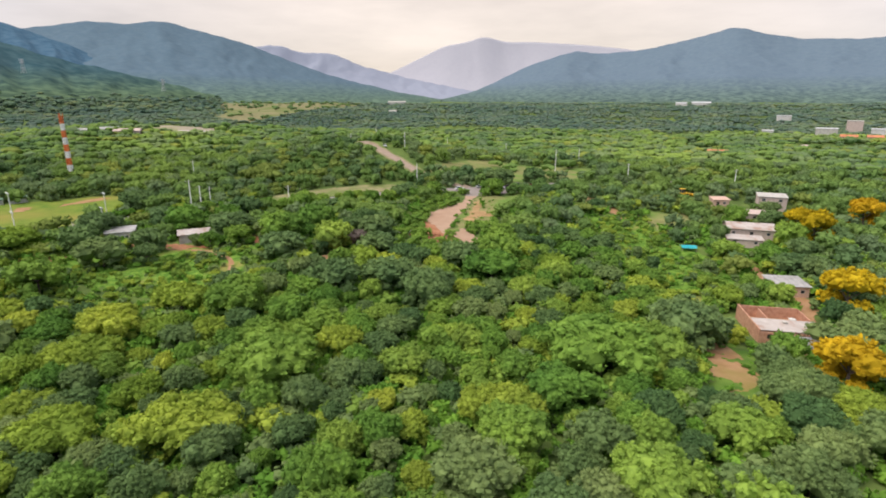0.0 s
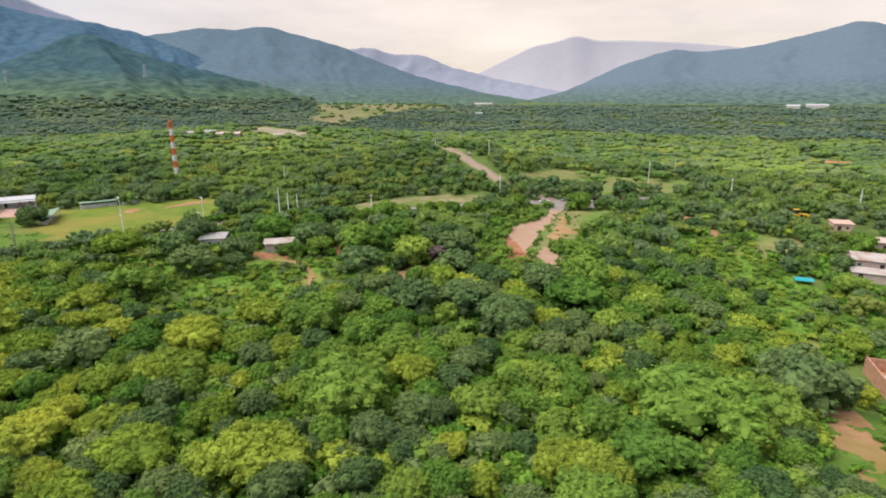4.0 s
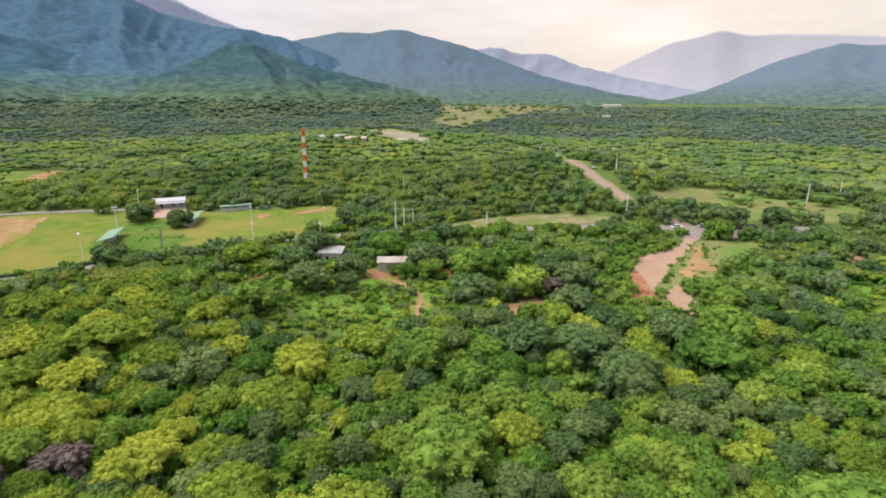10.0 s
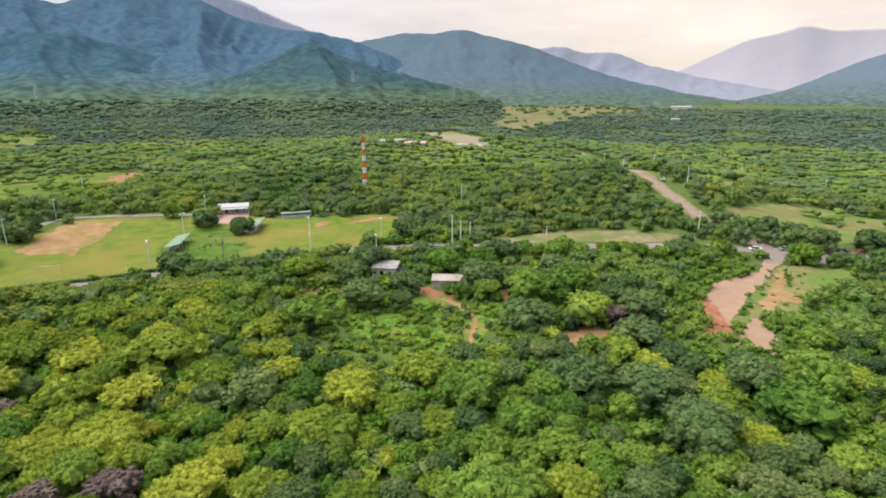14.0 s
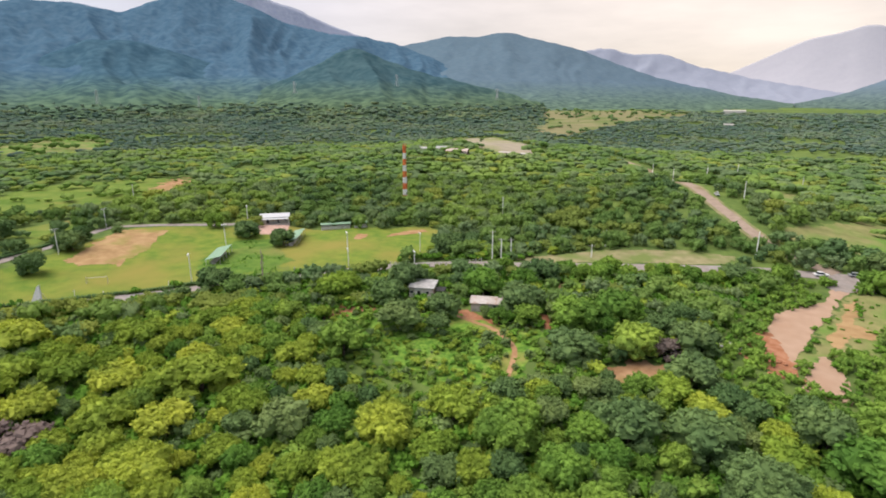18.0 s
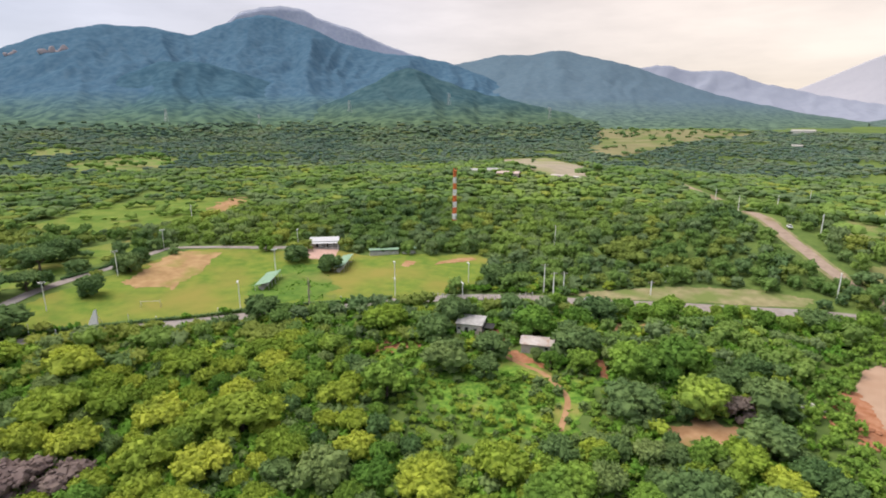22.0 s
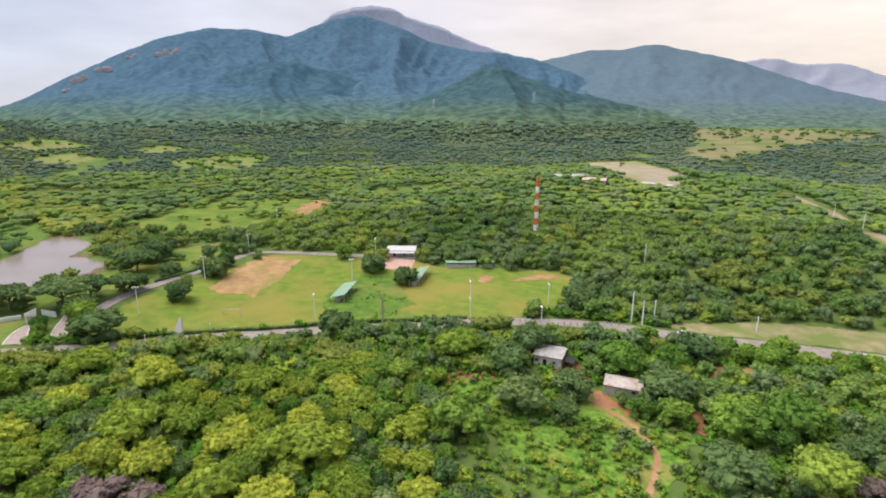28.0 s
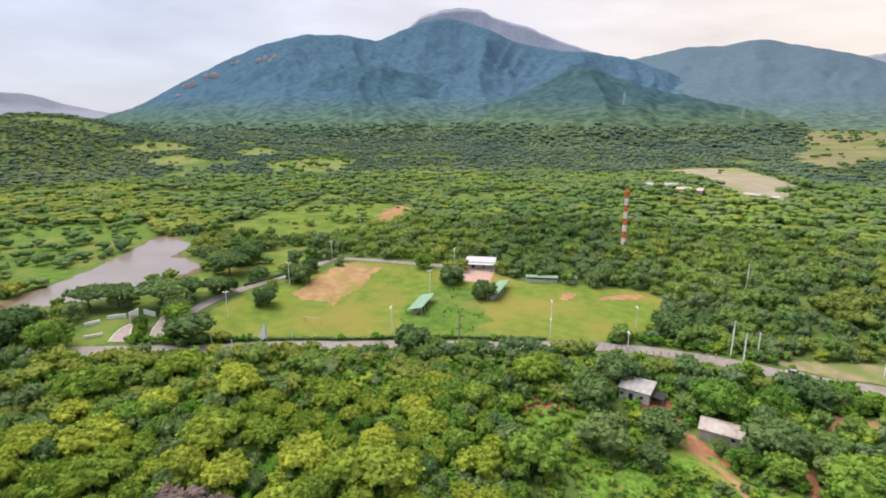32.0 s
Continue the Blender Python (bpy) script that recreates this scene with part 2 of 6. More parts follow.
# ---- mesh helpers ----
def mesh_from(name, verts, faces, mats, smooth=False, which=None):
    """A mesh from arrays of corners and of faces that all have the same number of corners."""
    verts, faces = np.asarray(verts, np.float32), np.asarray(faces, np.int32)
    me = bpy.data.meshes.new(name)
    k = faces.shape[1]
    me.vertices.add(len(verts))
    me.vertices.foreach_set("co", verts.ravel())
    me.loops.add(faces.size)
    me.loops.foreach_set("vertex_index", faces.ravel())
    me.polygons.add(len(faces))
    me.polygons.foreach_set("loop_start", np.arange(0, faces.size, k, dtype=np.int32))
    if which is not None:
        me.polygons.foreach_set("material_index", np.asarray(which, np.int32))
    me.polygons.foreach_set("use_smooth", np.full(len(faces), smooth))
    for m in (mats if isinstance(mats, (list, tuple)) else [mats]):
        me.materials.append(m)
    me.update(calc_edges=True)
    return me


def part(name, bm, mat, parent, label="", smooth=False):
    me = bpy.data.meshes.new(name)
    bm.normal_update()
    bm.to_mesh(me)
    bm.free()
    if smooth:
        me.polygons.foreach_set("use_smooth", np.ones(len(me.polygons), bool))
    me.materials.append(mat)
    ob = new(name, me)
    ob.parent = parent
    return tagged(ob, label)


def thing(name, m, label, category, group="", kind=""):
    ob = new(name)
    ob.matrix_world = m
    return tagged(ob, label, category, group, kind)


def box(bm, x0, x1, y0, y1, z0, z1, bevel=0.0):
    r = bmesh.ops.create_cube(bm, size=1.0, matrix=Matrix.LocRotScale(((x0 + x1) / 2, (y0 + y1) / 2, (z0 + z1) / 2), None, (x1 - x0, y1 - y0, z1 - z0)))
    if bevel > 0:
        bmesh.ops.bevel(bm, geom=list({e for v in r["verts"] for e in v.link_edges}), offset=bevel, segments=1, affect="EDGES")
    return bm


def rod(bm, a, b, r0, r1=None, sides=8):
    a, b = Vector(a), Vector(b)
    d = b - a
    m = Matrix.Translation((a + b) / 2) @ d.to_track_quat("Z", "Y").to_matrix().to_4x4()
    bmesh.ops.create_cone(bm, cap_ends=True, segments=sides, radius1=r0, radius2=r0 if r1 is None else r1, depth=d.length, matrix=m)
    return bm


def prism(bm, pts, z0, z1):
    """A right prism over a ground outline."""
    lo = [bm.verts.new((x, y, z0)) for x, y in pts]
    hi = [bm.verts.new((x, y, z1)) for x, y in pts]
    bm.faces.new(hi)
    bm.faces.new(lo[::-1])
    for i in range(len(pts)):
        j = (i + 1) % len(pts)
        bm.faces.new((lo[i], lo[j], hi[j], hi[i]))
    return bm


# ---- the lie of the land ----
def ease(v):
    v = np.clip(v, 0, 1)
    return v * v * (3 - 2 * v)


def land(x, y):
    """Height of the ground, for numbers or arrays."""
    x, y = np.asarray(x, float), np.asarray(y, float)
    d = np.hypot(x, y)
    z = 26 * ease((d - 330) / 1250)
    z = z + 13 * np.exp(-((x + 200) / 130) ** 2 - ((y - 455) / 120) ** 2)
    z = z + 15 * np.exp(-((x + 32) / 62) ** 2 - ((y - 318) / 64) ** 2)
    z = z - 7 * np.exp(-((x + 40) / 90) ** 2 - ((y - 70) / 60) ** 2)
    z = z - 8 * np.exp(-((x - 90) / 70) ** 2 - ((y - 120) / 70) ** 2)
    z = z + 4 * ease((-x - 175) / 70)
    z = z + 50 * np.exp(-((x + 990) / 190) ** 2 - ((y - 30) / 170) ** 2)
    near = np.exp(-(d / 700) ** 2)
    z = z + 0.35 * np.sin(x * 0.11 + 1.3) * np.sin(y * 0.093) * near + 3.0 * np.sin(x * 0.012 + 0.6) * np.sin(y * 0.011 + 0.3) * (1 - near)
    u = ((x + 293) * 0.845 - (y - 62) * 0.535) / 80
    v = ((x + 293) * 0.535 + (y - 62) * 0.845) / 48
    flat = np.exp(-np.maximum(0, u * u + v * v - 0.35) * 2.2)
    return z * (1 - flat) + 3.6 * flat


def height(x, y):
    return float(land(x, y))


def inside(px, py, poly):
    px, py = np.asarray(px, float), np.asarray(py, float)
    hit = np.zeros(px.shape, bool)
    for (x0, y0), (x1, y1) in zip(poly, poly[1:] + poly[:1]):
        if y0 == y1:
            continue
        cross = ((y0 > py) != (y1 > py)) & (px < (x1 - x0) * (py - y0) / (y1 - y0) + x0)
        hit ^= cross
    return hit


def near_line(px, py, line):
    """Distance to a line of points on the plan."""
    best = np.full(np.shape(px), 1e9)
    for (x0, y0), (x1, y1) in zip(line, line[1:]):
        dx, dy = x1 - x0, y1 - y0
        k = np.clip(((px - x0) * dx + (py - y0) * dy) / (dx * dx + dy * dy), 0, 1)
        best = np.minimum(best, np.hypot(px - x0 - k * dx, py - y0 - k * dy))
    return best


def smooth_line(line, step=3.0):
    """The same line rounded by a Catmull-Rom curve."""
    p = [Vector(q) for q in line]
    p = [2 * p[0] - p[1]] + p + [2 * p[-1] - p[-2]]
    out = []
    for a, b, c, d in zip(p, p[1:], p[2:], p[3:]):
        n = max(1, int((c - b).length / step))
        for i in range(n):
            t = i / n
            out.append(tuple(0.5 * (2 * b + (c - a) * t + (2 * a - 5 * b + 4 * c - d) * t * t + (3 * b - a - 3 * c + d) * t ** 3)))
    return out + [tuple(p[-2])]


def ground_sheet():
    rr = np.concatenate([[0.0], np.geomspace(6, 4950, 190)])
    aa = np.radians(np.arange(0, 360, 1.0))
    R, A = np.meshgrid(rr, aa, indexing="ij")
    X, Y = -10 + R * np.sin(A), 40 + R * np.cos(A)
    Z = land(X, Y)
    n = len(aa)
    i, j = np.meshgrid(np.arange(len(rr) - 1), np.arange(n), indexing="ij")
    f = np.stack([i * n + j, i * n + (j + 1) % n, (i + 1) * n + (j + 1) % n, (i + 1) * n + j], -1).reshape(-1, 4)
    return mesh_from("ground", np.stack([X, Y, Z], -1).reshape(-1, 3), f[:, ::-1], SOIL, True)


tagged(new("ground", ground_sheet()), "rolling green valley floor under thorn forest", "ground", kind="structure")


def patch(name, poly, mat, label, category="ground", lift=0.10, cell=0.8, ragged=1.0, seed=0, kind="structure"):
    """A thin sheet of another cover on the ground, with a ragged outline."""
    xs, ys = [p[0] for p in poly], [p[1] for p in poly]
    gx = np.arange(min(xs) - 2, max(xs) + 2 + cell, cell)
    gy = np.arange(min(ys) - 2, max(ys) + 2 + cell, cell)
    X, Y = np.meshgrid(gx, gy, indexing="ij")
    s = 4.0 + 3.0 * cell
    wob = np.array([(noise.noise(Vector((u / s, v / s, seed))) + 0.6 * noise.noise(Vector((u * 2.7 / s, v * 2.7 / s, seed + 4))),
                     noise.noise(Vector((u / s, v / s, seed + 9))) + 0.6 * noise.noise(Vector((u * 2.7 / s, v * 2.7 / s, seed + 13)))) for u, v in zip(X.ravel(), Y.ravel())])
    wx = X + 2.4 * ragged * wob[:, 0].reshape(X.shape)
    wy = Y + 2.4 * ragged * wob[:, 1].reshape(X.shape)
    keep = inside(wx, wy, poly)
    cells = np.argwhere(keep[:-1, :-1] & keep[1:, 1:] | keep[1:, :-1] & keep[:-1, 1:])
    ny = len(gy)
    f = np.stack([cells[:, 0] * ny + cells[:, 1], (cells[:, 0] + 1) * ny + cells[:, 1], (cells[:, 0] + 1) * ny + cells[:, 1] + 1, cells[:, 0] * ny + cells[:, 1] + 1], -1)
    used, f = np.unique(f, return_inverse=True)
    V = np.stack([X, Y, land(X, Y) + lift], -1).reshape(-1, 3)[used]
    return tagged(new(name, mesh_from(name, V, f.reshape(-1, 4), mat, True)), label, category, kind=kind)


def strip(name, line, width, mat, label, category="road", lift=0.14, kind="structure", thick=0.0, step=3.0):
    """A road or band that follows a line over the ground."""
    pts = smooth_line(line, step)
    V, f = [], []
    for k, (x, y) in enumerate(pts):
        a, b = pts[max(0, k - 1)], pts[min(len(pts) - 1, k + 1)]
        d = Vector((b[0] - a[0], b[1] - a[1])).normalized()
        for s in (-1, -0.33, 0.33, 1):
            px, py = x - d.y * s * width / 2, y + d.x * s * width / 2
            V.append((px, py, height(px, py) + lift))
        if k:
            f += [(4 * k - 4 + c, 4 * k - 3 + c, 4 * k + 1 + c, 4 * k + c) for c in range(3)]
    return tagged(new(name, mesh_from(name, V, np.array(f)[:, ::-1], mat, True)), label, category, kind=kind)


# ---- mountains ----
def mountain_material(name, dark, light, low=None, z0=40.0, z1=150.0, grain=0.6):
    """Wooded slopes: mottled forest with haze painted in as blue, greener towards the foot."""
    m = material(name, dark, light, scale=0.045, detail=12, rough=1.0, bump=grain, bump_scale=0.03, bump_depth=9.0, space="World", spec=0.0)
    # painted haze blue gives way to forest green between z1 and z0
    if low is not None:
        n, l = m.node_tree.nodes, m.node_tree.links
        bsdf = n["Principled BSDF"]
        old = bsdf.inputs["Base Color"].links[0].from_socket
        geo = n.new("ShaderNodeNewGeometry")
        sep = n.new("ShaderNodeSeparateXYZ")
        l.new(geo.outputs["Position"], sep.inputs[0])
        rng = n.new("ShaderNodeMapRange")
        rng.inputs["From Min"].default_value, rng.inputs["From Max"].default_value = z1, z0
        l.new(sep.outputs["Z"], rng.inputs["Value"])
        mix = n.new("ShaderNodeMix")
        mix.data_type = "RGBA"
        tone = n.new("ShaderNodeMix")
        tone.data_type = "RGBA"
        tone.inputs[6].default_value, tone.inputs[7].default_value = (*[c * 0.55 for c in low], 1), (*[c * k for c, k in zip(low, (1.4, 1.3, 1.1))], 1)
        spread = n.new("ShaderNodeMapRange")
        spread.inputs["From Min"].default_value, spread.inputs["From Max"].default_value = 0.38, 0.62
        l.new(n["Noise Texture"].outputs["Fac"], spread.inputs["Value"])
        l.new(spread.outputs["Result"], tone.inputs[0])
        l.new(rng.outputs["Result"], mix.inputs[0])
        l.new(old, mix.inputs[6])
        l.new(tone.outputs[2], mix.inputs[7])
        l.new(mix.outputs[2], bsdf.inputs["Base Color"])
    return m


SLOPES, RANGE_POINTS = {}, []


def rolling(x, y, size, seed):
    """Uneven ground of several sizes."""
    return sum((0.5 - 2 * abs(noise.noise(Vector((x / s, y / s, seed))))) * a for s, a in ((size, 1.0), (size * 0.45, 0.5), (size * 0.2, 0.25), (size * 0.09, 0.12)))


def mountain(name, crest, dist, depth, mat, label, foot=20.0, seed=1.0, spur=0.3, rough=1.0, power=1.6):
    """A range seen from the valley: crest holds bearing and elevation in degrees, dist is the crest's distance."""
    az = np.arange(crest[0][0], crest[-1][0] + 0.01, 0.15 if dist < 2800 else 0.22)
    el = np.interp(az, [c[0] for c in crest], [c[1] for c in crest])
    el = np.convolve(np.pad(el, 3, mode="edge"), np.ones(7) / 7, mode="valid")
    uu = np.concatenate([np.linspace(-1, -0.015, 84), np.linspace(0.0, 0.6, 8)])
    V = []
    for i, a in enumerate(az):
        s, c = math.sin(radians(a)), math.cos(radians(a))
        d0 = dist + 0.08 * depth * noise.noise(Vector((a * 0.16, seed, 2.0)))
        crest_z = 55 + d0 * math.tan(radians(el[i]))
        for u in uu:
            dd = d0 + u * depth
            x, y = -10 + dd * s, 25 + dd * c
            fall = abs(u)
            k = min(1.0, fall * 5) * (1 - fall) ** 0.8
            sx = a + u * 6.0 * noise.noise(Vector((a * 0.12, seed, 5.0))) + 1.6 * noise.noise(Vector((x / 260, y / 260, seed)))
            rid = abs(noise.noise(Vector((sx * 0.21, u * 0.6, seed)))) * 1.6
            rid2 = abs(noise.noise(Vector((sx * 0.55, u * 1.3, seed + 3)))) * 1.6
            rise = crest_z - foot
            z = foot - 12 * fall + rise * (1 - fall) ** power * (1 - spur * k * rid - 0.28 * spur * k * rid2)
            # relief is weaker on the far ranges, smoothed as haze would do
            z += min(1.0, fall * 3 + 0.08) * (1 - fall) * ((0.13 if dist < 2800 else 0.06 if dist < 3500 else 0.02) * rise) * rolling(x, y, 420, seed) + rough * 4.0 * noise.noise(Vector((x / 46, y / 46, seed))) + rough * 2.0 * noise.noise(Vector((x / 19, y / 19, seed)))
            V.append((x, y, z))
            if u < 0 and dist < 2600:
                RANGE_POINTS.append((x, y, z))
            if -0.97 < u < -0.01 and dist < 2600:
                SLOPES.setdefault(name, []).append((x, y, z))
    n = len(uu)
    i, j = np.meshgrid(np.arange(len(az) - 1), np.arange(n - 1), indexing="ij")
    f = np.stack([i * n + j, (i + 1) * n + j, (i + 1) * n + j + 1, i * n + j + 1], -1).reshape(-1, 4)
    return tagged(new(name, mesh_from(name, V, f, mat, True)), label, "mountain", kind="structure")


# these base colours hold the haze: bluer, then paler, range by range
HILL_NEAR = mountain_material("hazy_wooded_slope", (0.034, 0.076, 0.092), (0.068, 0.122, 0.136), low=(0.088, 0.142, 0.080), z0=34, z1=105, grain=0.12)
HILL_SPUR = mountain_material("hazy_wooded_spur", (0.040, 0.090, 0.130), (0.070, 0.134, 0.176), low=(0.082, 0.140, 0.088), z0=34, z1=120, grain=0.1)
HILL_MAIN = mountain_material("hazy_wooded_mountain", (0.053, 0.110, 0.168), (0.085, 0.150, 0.210), low=(0.082, 0.140, 0.096), z0=34, z1=130, grain=0.12)
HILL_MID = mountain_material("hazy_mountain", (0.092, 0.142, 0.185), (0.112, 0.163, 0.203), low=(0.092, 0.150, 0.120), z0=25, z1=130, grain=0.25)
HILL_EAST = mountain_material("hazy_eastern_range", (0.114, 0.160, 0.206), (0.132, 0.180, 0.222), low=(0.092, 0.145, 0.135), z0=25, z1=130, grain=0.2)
HILL_FAR = mountain_material("hazy_far_mountain", (0.265, 0.288, 0.355), (0.280, 0.302, 0.365), grain=0.05)
HILL_BACK = mountain_material("haze_paled_ridge", (0.32, 0.35, 0.445), (0.37, 0.40, 0.48))
HILL_PALE = mountain_material("haze_paled_mountain", (0.385, 0.38, 0.42), (0.40, 0.395, 0.43), grain=0.05)

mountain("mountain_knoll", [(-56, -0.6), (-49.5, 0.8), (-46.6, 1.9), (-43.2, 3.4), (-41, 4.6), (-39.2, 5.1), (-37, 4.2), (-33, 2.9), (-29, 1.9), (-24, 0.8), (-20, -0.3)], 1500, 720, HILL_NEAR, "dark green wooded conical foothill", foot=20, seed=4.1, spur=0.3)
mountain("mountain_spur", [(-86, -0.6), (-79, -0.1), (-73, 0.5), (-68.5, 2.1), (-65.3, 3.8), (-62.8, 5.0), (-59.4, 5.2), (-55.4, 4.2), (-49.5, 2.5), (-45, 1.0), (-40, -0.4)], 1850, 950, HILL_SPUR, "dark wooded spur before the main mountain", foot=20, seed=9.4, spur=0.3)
mountain("mountain_main", [(-88, -0.6), (-85, 0.1), (-81.6, 1.25), (-78, 3.3), (-74.5, 5.1), (-71, 6.7), (-67, 7.8), (-63.5, 7.9), (-59.7, 7.3), (-56, 8.85), (-53, 9.5), (-49, 8.55), (-45.7, 7.1), (-42.3, 6.35), (-38, 6.0), (-35, 5.4), (-32, 4.3), (-28, 2.6), (-23, 0.9), (-18, -0.4)], 2500, 1500, HILL_MAIN, "broad wooded mountain in hazy blue-green with pinkish bare cliffs", foot=20, seed=2.2, spur=0.3)
mountain("mountain_back", [(-62, 5.0), (-57, 8.2), (-55.5, 9.6), (-54.4, 9.75), (-53.6, 10.1), (-52.3, 10.15), (-51.3, 10.35), (-50.2, 10.1), (-49.3, 10.05), (-48.6, 9.5), (-47.9, 9.2), (-46.9, 9.05), (-46.2, 8.65), (-45.4, 8.65), (-44.5, 8.4), (-43.4, 7.75), (-42.2, 7.3), (-39, 6.2), (-34, 4.0)], 4300, 500, HILL_BACK, "rocky ridge behind the main mountain, coloured pale for haze", foot=60, seed=6.6, rough=1.5)
mountain("mountain_rounded", [(-44, 3.0), (-38, 4.8), (-33, 5.55), (-30, 6.2), (-27, 6.1), (-24.2, 6.6), (-20.2, 5.6), (-17, 4.8), (-13, 3.3), (-9.5, 2.1), (-6.4, 1.3), (-2, 0.3), (2, -0.3)], 3000, 1700, HILL_MID, "rounded wooded mountain in hazy blue-grey", foot=20, seed=3.3, spur=0.14)
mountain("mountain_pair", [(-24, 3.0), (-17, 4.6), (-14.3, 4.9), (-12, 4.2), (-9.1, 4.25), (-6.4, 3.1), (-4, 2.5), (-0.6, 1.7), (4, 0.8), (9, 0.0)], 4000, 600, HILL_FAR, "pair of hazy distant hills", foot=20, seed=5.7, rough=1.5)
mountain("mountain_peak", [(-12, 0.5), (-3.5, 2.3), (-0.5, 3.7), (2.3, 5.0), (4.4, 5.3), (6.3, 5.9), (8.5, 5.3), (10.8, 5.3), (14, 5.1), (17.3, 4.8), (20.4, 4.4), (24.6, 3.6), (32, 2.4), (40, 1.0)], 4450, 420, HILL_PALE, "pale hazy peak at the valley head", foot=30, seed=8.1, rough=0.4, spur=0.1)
mountain("mountain_east", [(2, -0.3), (5, 0.4), (7, 1.2), (10.9, 3.0), (15.3, 4.3), (17.4, 4.0), (21.6, 4.2), (24.5, 4.8), (27.3, 5.4), (29.5, 5.9), (31.7, 5.3), (34.3, 4.7), (37.4, 4.5), (40, 4.4), (46, 5.5), (54, 4.0), (64, 3.0), (76, 2.0)], 3300, 1500, HILL_EAST, "long mountain range in hazy grey-blue on the valley side", foot=20, seed=7.5, spur=0.16)
mountain("mountain_west", [(-128, 0.8), (-118, 1.8), (-108, 1.5), (-98, 2.2), (-93, 2.05), (-89.8, 1.9), (-88, 1.2), (-84.8, 0.4), (-80, -0.4)], 4500, 400, HILL_FAR, "low ridge on the western horizon, coloured pale for haze", foot=30, seed=1.9)

RANGE_POINTS = np.array(RANGE_POINTS)
# pinkish rock, its colour lifted to include the haze before it
ROCK = material("hazy_pinkish_rock", (0.40, 0.335, 0.34), (0.50, 0.42, 0.41), scale=0.06, detail=8, bump=0.5, bump_scale=0.1, bump_depth=3.0, space="World", spec=0.0)


def cliff(az, el, wide, tall, seed):
    """A group of bare rock faces on the main mountain, at a bearing and elevation from the flight."""
    rng = np.random.default_rng(seed)
    p = np.array(SLOPES["mountain_main"])
    d = p - np.array([-20.8, 44.1, 68.9])
    off = np.hypot(np.degrees(np.arctan2(d[:, 0], d[:, 1])) - az, np.degrees(np.arctan2(d[:, 2], np.hypot(d[:, 0], d[:, 1]))) - el)
    x, y, z = p[off.argmin()]
    face = thing("cliff", pose(x, y, z, 0, 0, -az), "bare pinkish rock cliff on the wooded mountain side", "cliff", "cliffs of the main mountain")
    for i in range(7):
        bm = bmesh.new()
        bmesh.ops.create_icosphere(bm, subdivisions=2, radius=1.0)
        sx, sz = wide * rng.uniform(0.10, 0.22), tall * rng.uniform(0.22, 0.45)
        for v in bm.verts:
            v.co = Vector((v.co.x * sx, v.co.y * 4.0, v.co.z * sz)) * float(rng.uniform(0.85, 1.15))
        px = wide * rng.uniform(-0.42, 0.42)
        o = part("rock_face", bm, ROCK, face)
        o.location = (px, -5.0, tall * rng.uniform(-0.2, 0.2) + 0.25 * px)


for at, (az, el, wide, tall) in enumerate(((-77.8, 2.5, 60, 34), (-76.0, 3.4, 58, 34), (-73.7, 4.7, 46, 24), (-70.6, 5.1, 80, 36), (-78.9, 1.7, 34, 18))):
    cliff(az, el, wide, tall, 40 + at)


def ground_under(x, y):
    """Height of the valley floor or of the mountain foot."""
    q = RANGE_POINTS[np.hypot(RANGE_POINTS[:, 0] - x, RANGE_POINTS[:, 1] - y) < 14]
    return max(height(x, y), float(q[:, 2].max()) if len(q) else -99.0)


# ---- plan of the open ground ----
MAIN_ROAD = [(-262, -40), (-225, 8), (-210, 34), (-201, 50), (-192, 67), (-173, 102), (-145, 139), (-113, 177), (-93, 190), (-65, 202), (-45, 211), (-20, 222), (10, 232), (40, 241), (75, 252), (130, 262), (200, 285)]
LEFT_ROAD = [(-206, 70), (-214, 77), (-219, 82), (-226, 94), (-233, 111), (-236, 122), (-242, 137), (-246, 149), (-235, 160), (-219, 177), (-206, 190)]
HILL_ROAD = [(-128, 520), (-90, 464), (-68, 430), (-44, 345), (-29, 306), (-14, 279), (-5, 265), (8, 247), (20, 238)]
CAR_PARK = [(16.8, 234.5), (29.2, 242.7), (36.1, 245.8), (56.0, 254.6), (70, 262), (66, 242), (52.4, 237.7), (27.1, 226.3), (21.4, 221.5), (16.9, 221.5)]
EAST_SLOPE = [(56, 100), (64, 91), (56, 74), (48, 66), (44, 74), (50, 86)]
FIELD_WEEDS = [(-174, 137), (-186, 156), (-192, 172), (-180, 180), (-146, 156), (-154, 140)]
FIELD = [(-203, 64), (-170, 113), (-151, 140), (-117, 178), (-113, 198), (-122, 224), (-135, 232), (-161, 215), (-175, 203), (-190, 200), (-206, 182), (-222, 170), (-236, 152), (-229, 122), (-219, 92)]
LOT = [(18.4, 226), (14.6, 209.4), (8.0, 201.0), (2.1, 193.9), (0.8, 180.1), (-1.5, 174.4), (0.1, 164.9), (2.3, 157.2), (5.1, 156.2), (6.9, 163.1), (7.7, 171.1), (11.2, 186.2), (14.6, 195.8), (16.6, 204.1), (19.9, 216.9), (23.6, 226)]
LOT_GRASS = [(22.1, 222), (33.2, 225), (44, 224), (36, 204), (26.6, 185.9), (15.3, 174.0), (9.7, 163.5), (8.0, 167.4), (12, 186), (15.6, 200)]
LOT_TWO = [(8.3, 160.5), (9.7, 166.6), (12.6, 172.9), (13.9, 170.0), (15.2, 164.5), (16.6, 160.7), (15.7, 156.4), (13.2, 152.9), (9.7, 151.7), (7.8, 154.6)]
